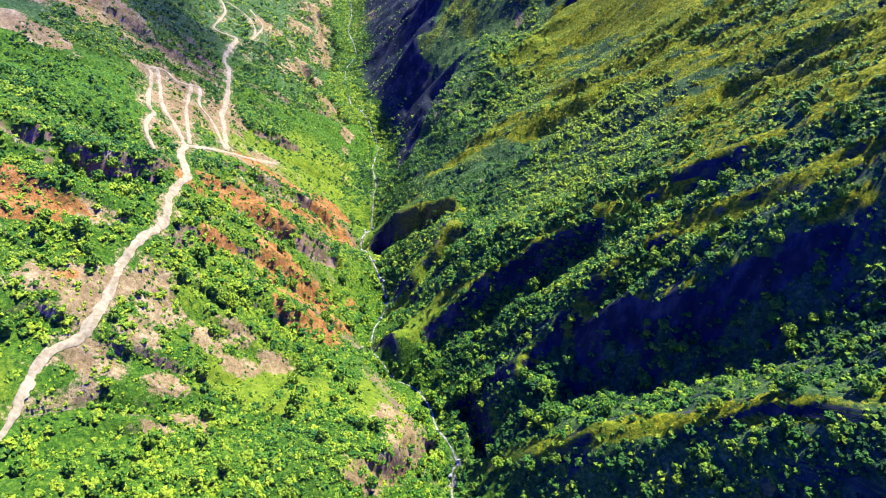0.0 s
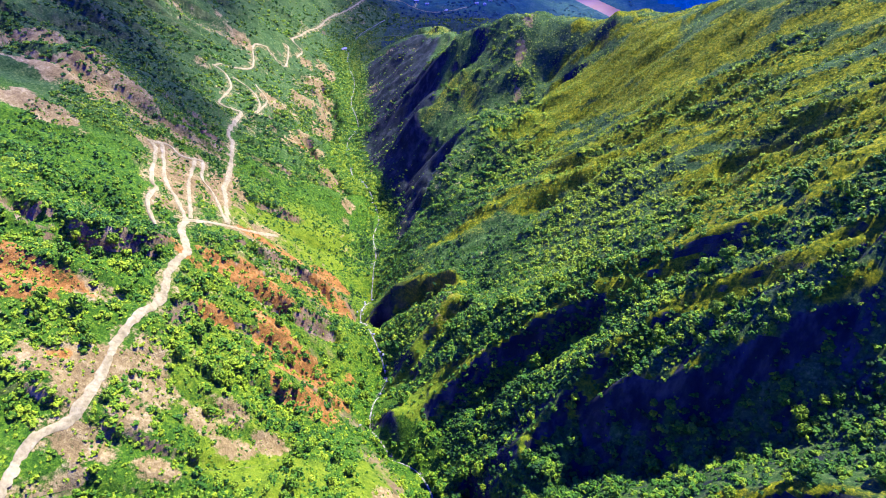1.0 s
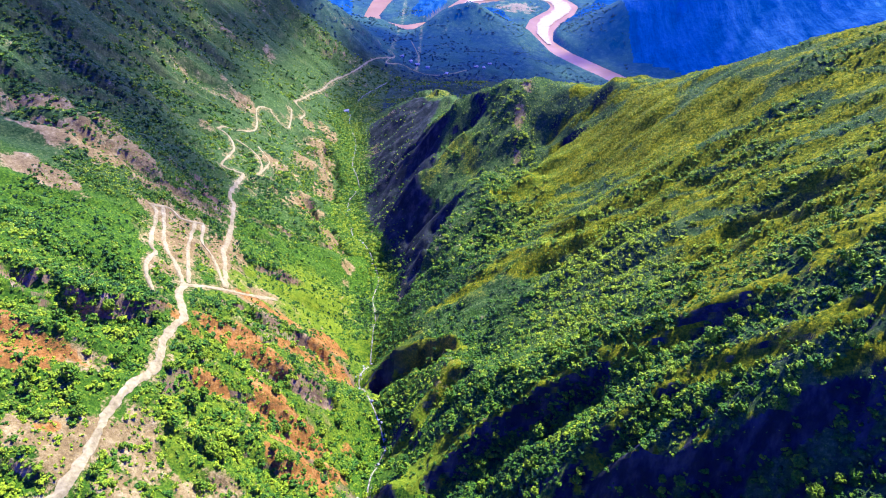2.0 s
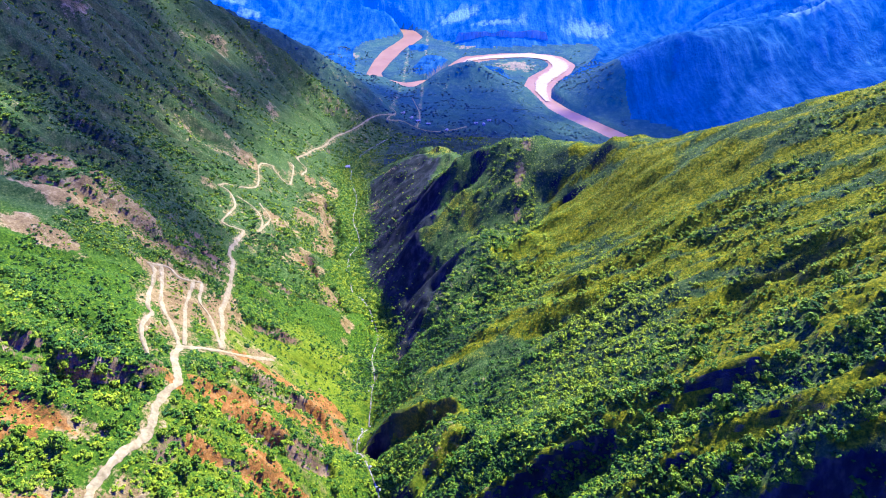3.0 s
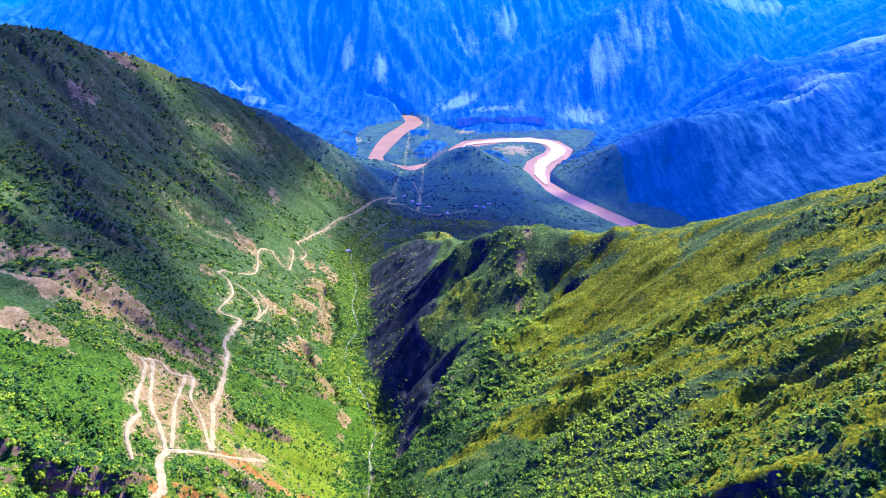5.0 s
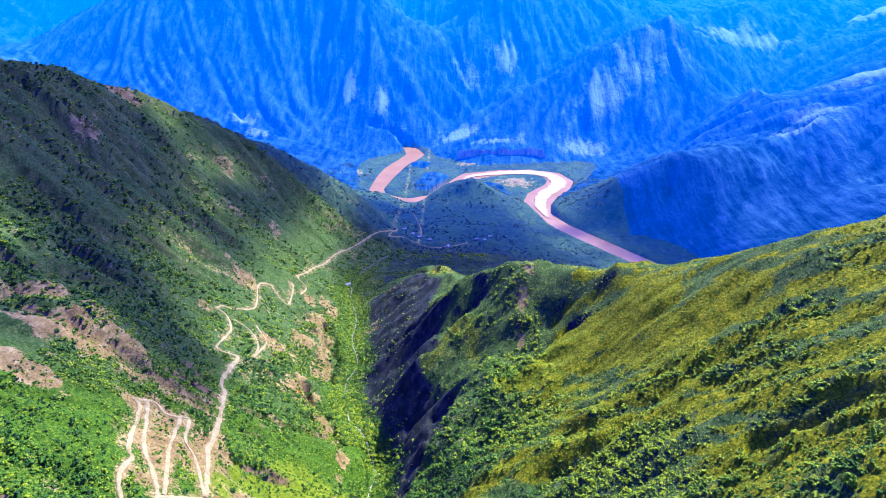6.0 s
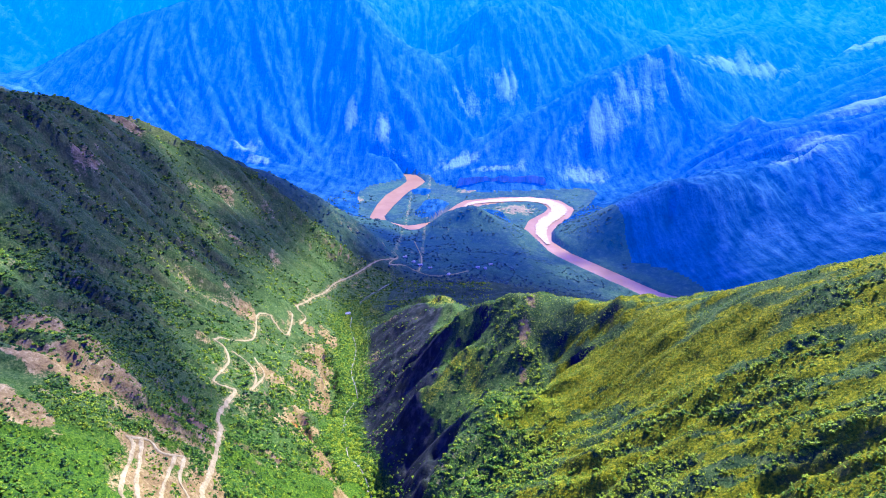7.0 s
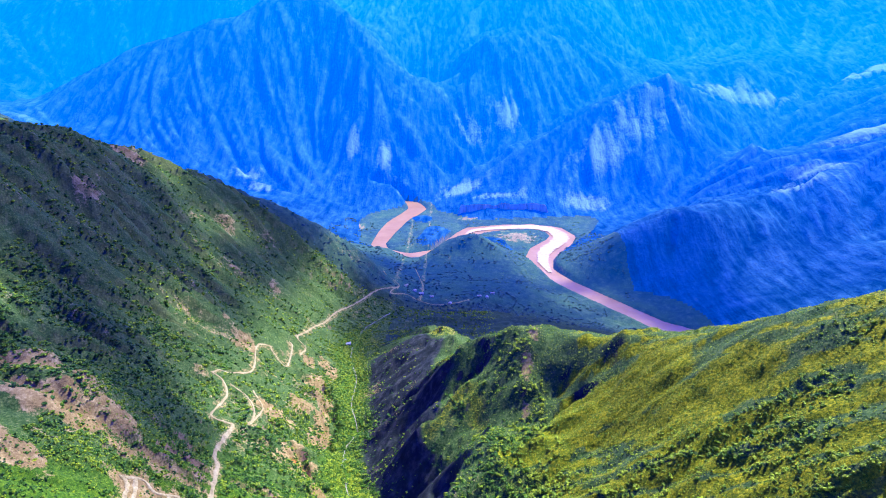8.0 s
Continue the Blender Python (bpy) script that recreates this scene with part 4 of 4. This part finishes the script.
for k, (wide, line) in enumerate(ROADS):
    ribbon("road_%d" % (k + 1), line, wide * (1.0 if line[0][1] < 400 else 0.9), road_mat, 0.6, road_label, "road", 0.8, 0.5)

creek_run = [p for p in CREEK if p[1] < 830]
ribbon("creek_bed", creek_run, 2.6, gravel_mat, -0.05, "stony bed of a mountain creek", "creek bed", 1.5, 0.7)
ribbon("creek_water", creek_run, 0.7, creek_mat, 0.06, "shallow white running creek water", "creek", 1.5, 0.8)
_c = curve_points(RIVER, 6.0)
_w = np.interp(np.linspace(0, 1, len(_c)), np.linspace(0, 1, len(RIVER)), [p[2] for p in RIVER])
ribbon("river_water", RIVER, _w + 10, river_mat, 0, "wide brown silty river water", "river", 6.0, 0.0, level=0.3, across=7)


# added ribbon along the channel, paints the sun's glint on the bend
glare_line = [(180, 1092), (176, 1152), (190, 1212), (221, 1262), (233, 1305), (220, 1346), (180, 1368), (120, 1363), (62, 1344), (40, 1318)]
_n = len(curve_points(glare_line, 3.0))
ribbon("bend_glare", glare_line, 31 * np.sin(np.linspace(0.06, math.pi - 0.06, _n)) ** 0.6, glare_mat, 0, "pale pinkish band painting the sun's glare on the river bend", "sand bank", 3.0, 0.22, level=1.6)


def river_cliff():
    """The low red cliff over the outer bank."""
    line = curve_points([(20, 1440), (60, 1442), (104, 1448), (142, 1446), (186, 1450), (235, 1440)], 2.0)
    n, rows = len(line), 6
    s = np.arange(n) * 2.0
    verts = []
    for k in range(rows):
        f = k / (rows - 1)
        back = 7 * f + 5 * wave(s / 7, np.full(n, 2.0 + k * 0.3), 87)
        top = (24 + 8 * wave(s / 22, np.full(n, 5.0), 88)) * smooth(0, 14, s) * smooth(s[-1], s[-1] - 14, s)
        verts.append(np.column_stack([line[:, 0], line[:, 1] + back, f * top]))
    faces = [(a * n + i, a * n + i + 1, (a + 1) * n + i + 1, (a + 1) * n + i) for a in range(rows - 1) for i in range(n - 1)]
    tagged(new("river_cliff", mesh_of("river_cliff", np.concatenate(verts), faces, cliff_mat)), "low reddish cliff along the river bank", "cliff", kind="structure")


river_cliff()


# ---- shrubs and trees ----
ICO_V = np.array([(0, 0, 1), (0.894, 0, 0.447), (0.276, 0.851, 0.447), (-0.724, 0.526, 0.447), (-0.724, -0.526, 0.447), (0.276, -0.851, 0.447),
                  (0.724, 0.526, -0.447), (-0.276, 0.851, -0.447), (-0.894, 0, -0.447), (-0.276, -0.851, -0.447), (0.724, -0.526, -0.447), (0, 0, -1)])
ICO_F = np.array([(0, 1, 2), (0, 2, 3), (0, 3, 4), (0, 4, 5), (0, 5, 1), (1, 6, 2), (2, 7, 3), (3, 8, 4), (4, 9, 5), (5, 10, 1),
                  (6, 7, 2), (7, 8, 3), (8, 9, 4), (9, 10, 5), (10, 6, 1), (6, 11, 7), (7, 11, 8), (8, 11, 9), (9, 11, 10), (10, 11, 6)])


OCT_V = np.array([(1, 0, 0), (-1, 0, 0), (0, 1, 0), (0, -1, 0), (0, 0, 1), (0, 0, -1)], float)
OCT_F = np.array([(0, 2, 4), (2, 1, 4), (1, 3, 4), (3, 0, 4), (2, 0, 5), (1, 2, 5), (3, 1, 5), (0, 3, 5)])


def clump(rng, lumps, spread=1.0, tall=0.8, size=0.5):
    """A crown one unit in radius: many small uneven lumps of leaves with gaps between."""
    vs, fs = [], []
    for k in range(lumps):
        a, q = rng.random() * 2 * math.pi, math.sqrt(rng.random()) * spread * (0 if lumps == 1 else 0.8)
        up = (0.35 + 0.65 * rng.random()) * math.sqrt(max(0.05, 1 - 0.75 * q * q)) * tall
        v = OCT_V * (size * (0.75 + 0.7 * rng.random(6)))[:, None]
        turn = np.array(Euler(rng.random(3) * 6.28).to_matrix())
        vs.append(v @ turn.T * (1, 1, 0.85) + (q * math.cos(a), q * math.sin(a), up))
        fs.append(OCT_F + 6 * k)
    return np.concatenate(vs), np.concatenate(fs)


rng = np.random.default_rng(5)
CLUMPS = {"dot": [clump(rng, 1, 0.8, 0.4, 0.8) for _ in range(8)], "low": [clump(rng, 2, 0.8, 0.7, 0.68) for _ in range(8)], "near": [clump(rng, 9, 1.0, 0.9, 0.44) for _ in range(10)], "mid": [clump(rng, 6, 1.0, 0.85, 0.48) for _ in range(8)], "far": [clump(rng, 3, 0.9, 0.75, 0.6) for _ in range(6)]}
ROAD_RUNS = [line for _, line in ROADS] + [creek_run]


def scatter(count, x0, x1, y0, y1, keep_off=2.8, least=0.0):
    """Places for shrubs, thicker where the land is wooded."""
    x, y = rng.uniform(x0, x1, count), rng.uniform(y0, y1, count)
    plot = cover(x, y)
    wood = np.maximum(plot[3], least * (1 - 0.75 * smooth(0.5, 0.9, plot[2]) * (y < 200)))
    ok = rng.random(count) < wood
    x, y, wood = x[ok], y[ok], wood[ok]
    for line in ROAD_RUNS:
        ok = path_distance(x, y, line)[0] > (1.3 if line is creek_run else keep_off)
        x, y, wood = x[ok], y[ok], wood[ok]
    z = height(x, y)
    ok = rng.random(len(x)) > smooth(1.4, 2.2, near_scores.steep(x, y)) * 0.8
    return x[ok], y[ok], z[ok], wood[ok]


def thicket(name, kind, x, y, z, wood, low, high, label, leaves=None):
    """Many shrubs as one piece of ground cover."""
    n = len(x)
    pick = rng.integers(0, len(CLUMPS[kind]), n)
    turn, size, tall = rng.random(n) * 6.28, (low + (high - low) * rng.random(n) ** 1.7) * (0.75 + 0.4 * wood), rng.uniform(0.7, 1.15, n)
    tone_at = np.clip(0.15 + 0.24 * smooth(230, 110, y) * (x < 0) - 0.06 * smooth(20, 50, x) * smooth(135, 115, y) + 0.06 * (y > 480) + 0.44 * smooth(20, 60, x) * smooth(170, 220, y) + 0.75 * rng.random(n) ** 1.4 + 0.6 * (fractal(x / 40, y / 40, 3, 91) - 0.5) + 0.16 * smooth(16, 6, np.abs(x - np.interp(y, [p[1] for p in CREEK], [p[0] for p in CREEK]))) * smooth(300, 360, y) * smooth(720, 660, y), 0, 1)
    vs, fs, ts, base = [], [], [], 0
    for k, (cv, cf) in enumerate(CLUMPS[kind]):
        idx = np.where(pick == k)[0]
        c, s = np.cos(turn[idx])[:, None], np.sin(turn[idx])[:, None]
        r = size[idx][:, None]
        vx, vy, vz = (cv[:, 0] * c - cv[:, 1] * s) * r, (cv[:, 0] * s + cv[:, 1] * c) * r, cv[:, 2] * r * tall[idx][:, None]
        vs.append(np.stack([vx + x[idx][:, None], vy + y[idx][:, None], vz + z[idx][:, None] - 0.15 * r], -1).reshape(-1, 3))
        fs.append((cf[None] + (np.arange(len(idx)) * len(cv))[:, None, None] + base).reshape(-1, 3))
        ts.append(np.repeat(tone_at[idx], len(cv)))
        base += len(idx) * len(cv)
    return tagged(new(name, mesh_of(name, np.concatenate(vs), np.concatenate(fs), leaves or leaf_mat, False, tone=np.concatenate(ts))), label, "shrubs", kind="stuff")


def part_of(rows, keep):
    return [a[keep] for a in rows]


def grow():
    near = scatter(52000, -185, 195, 55, 300)
    sx, sy = near[0], near[1]
    creek_x = np.interp(sy, [p[1] for p in CREEK], [p[0] for p in CREEK])
    right = (sx > creek_x + 12)
    front = (sy < 135) | (~right & (sy < 225))
    thicket("shrubs_near", "near", *part_of(near, front & (rng.random(len(sx)) < 0.52)), 0.55, 2.0, "dense round green shrubs covering the near slopes")
    thicket("shrubs_slope", "mid", *part_of(near, ~front & (rng.random(len(sx)) < 0.62)), 0.5, 1.5, "scattered green shrubs on the slope")
    thicket("shrubs_low", "low", *scatter(34000, -10, 215, 60, 460, 2.0), 0.3, 0.95, "low dark shrubs dotted over the grassy slope")
    thicket("shrubs_crest", "dot", *scatter(62000, 5, 230, 190, 470, 2.0, 0.5), 0.2, 0.6, "small yellow-green bushes stippling the grassy ridge")
    thicket("shrubs_spurs", "mid", *scatter(5200, 0, 80, 138, 192, 2.0, 0.6), 0.7, 1.7, "dark green shrubs and small trees on the shaded spurs")
    thicket("shrubs_bank", "low", *scatter(48000, -180, 0, 60, 340, 2.0), 0.3, 1.0, "low green bushes between bare patches of the slope")
    thicket("shrubs_middle", "mid", *scatter(19000, -290, 60, 300, 480), 0.6, 1.8, "scattered green shrubs on the hillside")
    thicket("shrubs_hill", "far", *scatter(22000, -430, 60, 470, 820), 0.8, 2.1, "dark shrubs dotted over the far hillside")
    thicket("shrubs_creek", "mid", *scatter(24000, -125, -25, 285, 730, 2.0), 0.5, 1.5, "bright green bushes and small trees lining the creek")
    thicket("shrubs_valley", "far", *scatter(12000, -240, 300, 820, 1400), 0.9, 2.8, "dark trees on the valley terrace", hazed_leaf_mat)


grow()


def tree_kind(seed, tall):
    """One small tree: tapered trunk with limbs and an uneven crown."""
    r = np.random.default_rng(seed)
    tree = new("tree")
    vs, fs, base = [], [], 0

    def limb(p, q, a, b):
        nonlocal base
        p, q = np.array(p, float), np.array(q, float)
        ring = [(math.cos(t), math.sin(t), 0) for t in np.linspace(0, 2 * math.pi, 6, endpoint=False)]
        vs.extend([p + np.array(c) * a for c in ring] + [q + np.array(c) * b for c in ring])
        fs.extend([(base + i, base + (i + 1) % 6, base + 6 + (i + 1) % 6, base + 6 + i) for i in range(6)])
        base += 12

    limb((0, 0, -0.6), (0.1, 0.05, tall * 0.45), 0.20, 0.14)
    for k in range(4):
        t = k * 1.57 + r.random()
        limb((0.1, 0.05, tall * 0.4), (math.cos(t) * tall * 0.25, math.sin(t) * tall * 0.25, tall * (0.62 + 0.15 * r.random())), 0.10, 0.05)
    trunk = new("trunk", mesh_of("trunk", vs, fs, bark_mat, True))
    trunk.parent = tree
    cv, cf = clump(r, 46, 1.0, 0.8, 0.26)
    cv = cv * (tall * 0.42, tall * 0.42, tall * 0.62) + (0, 0, tall * 0.32)
    crown = new("crown", mesh_of("crown", cv, cf, leaf_mat, False, tone=np.full(len(cv), 0.5 + 0.45 * r.random())))
    crown.parent = tree
    return tagged(tree, "small leafy green tree with a rounded crown on the slope", "tree", "trees on the near slopes")


def plant_trees():
    kinds = [tree_kind(40 + k, 3.6 + 0.45 * k) for k in range(6)]
    x, y, z, _ = scatter(1500, -135, 140, 70, 190, 4.0)
    for k in range(min(240, len(x))):
        m = Matrix.Translation((x[k], y[k], z[k])) @ pose(0, 0, 0, 0, 0, 360 * rng.random()) @ Matrix.Scale(rng.uniform(0.8, 1.25), 4)
        if k < 6:
            kinds[k].matrix_basis = m
        else:
            t = copy_thing(kinds[k % 6], m)
            t.scale = [m.to_scale()[0]] * 3


plant_trees()


# ---- boulders in the creek ----
def boulders():
    line = curve_points(creek_run, 3.0)
    for k in range(60):
        i = rng.integers(20, 200)
        p = line[min(i, len(line) - 1)] + rng.normal(0, 1.6, 2)
        v = ICO_V * (rng.uniform(0.55, 1.1, 12))[:, None] * (rng.uniform(0.4, 1.1), rng.uniform(0.4, 1.1), 0.5)
        z = height(np.array([p[0]]), np.array([p[1]]))[0]
        b = new("boulder", mesh_of("boulder", v, ICO_F, stone_mat))
        b.location = (p[0], p[1], z + 0.55)
        tagged(b, "grey rounded boulder lying in the creek bed", "boulder", "boulders in the creek")


boulders()


# ---- houses of the village ----
def box(name, x0, x1, y0, y1, z0, z1, material, parent):
    v = [(x, y, z) for z in (z0, z1) for y in (y0, y1) for x in (x0, x1)]
    f = [(0, 2, 3, 1), (4, 5, 7, 6), (0, 1, 5, 4), (1, 3, 7, 5), (3, 2, 6, 7), (2, 0, 4, 6)]
    ob = new(name, mesh_of(name, v, f, material))
    ob.parent = parent
    return ob


def house():
    h = new("house")
    box("wall", -4, 4, -2.8, 2.8, -1.5, 2.7, plaster_mat, h)
    v = [(-4.5, -3.4, 2.6), (4.5, -3.4, 2.6), (4.5, 3.4, 2.6), (-4.5, 3.4, 2.6), (-4.5, 0, 4.2), (4.5, 0, 4.2)]
    roof = new("roof", mesh_of("roof", v, [(0, 1, 5, 4), (2, 3, 4, 5), (0, 3, 2, 1)], roof_mat))
    roof.parent = h
    box("door", -0.5, 0.5, -2.88, -2.78, 0, 2.1, wood_mat, h)
    box("window", -3.0, -1.8, -2.88, -2.78, 0.9, 2.0, wood_mat, h)
    box("window", 1.8, 3.0, -2.88, -2.78, 0.9, 2.0, wood_mat, h)
    return tagged(h, "small white house with a grey metal roof among trees", "house", "houses of the village")


def village():
    first = house()
    for k, (x, y, turn) in enumerate([(-37, 897, 10), (-47, 903, 60), (-22, 889, 5), (46, 890, 20), (57, 886, 100), (66, 908, 15), (-108, 672, 30), (4, 858, 70), (-60, 915, 40)]):
        z = float(height(np.array([float(x)]), np.array([float(y)]))[0])
        m = pose(x, y, z + 0.3, 0, 0, turn) @ Matrix.Scale(0.8, 4)
        if k == 0:
            first.matrix_basis = m
        else:
            copy_thing(first, m)


village()


# ---- unseen broken cumulus, placed to shade the hill, valley and far slopes ----
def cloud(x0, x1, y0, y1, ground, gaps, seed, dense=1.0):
    """A flat-based bank of broken cloud, domed above, added out of view; it shades x0 to x1 and y0 to y1, and its gaps
    leave chosen patches sunlit.
    """
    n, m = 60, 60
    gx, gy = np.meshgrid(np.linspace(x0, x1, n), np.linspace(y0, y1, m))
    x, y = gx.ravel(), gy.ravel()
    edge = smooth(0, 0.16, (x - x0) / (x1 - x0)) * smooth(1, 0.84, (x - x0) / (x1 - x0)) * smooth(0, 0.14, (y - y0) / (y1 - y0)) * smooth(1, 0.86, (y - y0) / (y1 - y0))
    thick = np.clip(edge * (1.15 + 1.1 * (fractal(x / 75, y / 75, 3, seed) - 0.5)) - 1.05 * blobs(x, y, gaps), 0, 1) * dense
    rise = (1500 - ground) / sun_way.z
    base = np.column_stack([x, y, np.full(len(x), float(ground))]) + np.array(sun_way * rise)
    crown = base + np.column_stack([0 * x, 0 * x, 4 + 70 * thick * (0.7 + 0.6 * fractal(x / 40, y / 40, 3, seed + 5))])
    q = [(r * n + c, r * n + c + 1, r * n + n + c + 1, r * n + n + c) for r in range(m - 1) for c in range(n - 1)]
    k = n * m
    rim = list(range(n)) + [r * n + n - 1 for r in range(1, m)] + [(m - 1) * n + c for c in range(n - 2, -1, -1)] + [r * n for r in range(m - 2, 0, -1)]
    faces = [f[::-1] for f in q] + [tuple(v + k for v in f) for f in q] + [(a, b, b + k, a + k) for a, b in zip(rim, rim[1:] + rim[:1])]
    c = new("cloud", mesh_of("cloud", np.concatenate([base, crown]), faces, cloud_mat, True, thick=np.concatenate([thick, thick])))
    tagged(c, "white cumulus cloud out of view, placed to shade the land", "cloud", "clouds over the canyon", "structure")


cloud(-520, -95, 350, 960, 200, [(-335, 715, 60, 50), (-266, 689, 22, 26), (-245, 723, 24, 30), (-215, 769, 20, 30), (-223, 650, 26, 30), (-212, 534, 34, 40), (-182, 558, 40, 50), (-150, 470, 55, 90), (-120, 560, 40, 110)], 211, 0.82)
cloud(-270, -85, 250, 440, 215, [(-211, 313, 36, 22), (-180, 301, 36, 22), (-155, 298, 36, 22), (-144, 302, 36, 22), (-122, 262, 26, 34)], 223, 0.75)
# added to dim the far left mountains
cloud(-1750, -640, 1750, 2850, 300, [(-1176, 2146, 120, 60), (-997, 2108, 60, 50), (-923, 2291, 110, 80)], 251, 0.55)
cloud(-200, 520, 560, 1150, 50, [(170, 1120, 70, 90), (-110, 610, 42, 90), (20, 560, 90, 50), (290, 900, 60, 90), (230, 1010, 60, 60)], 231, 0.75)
# added to dim the hump beyond the river
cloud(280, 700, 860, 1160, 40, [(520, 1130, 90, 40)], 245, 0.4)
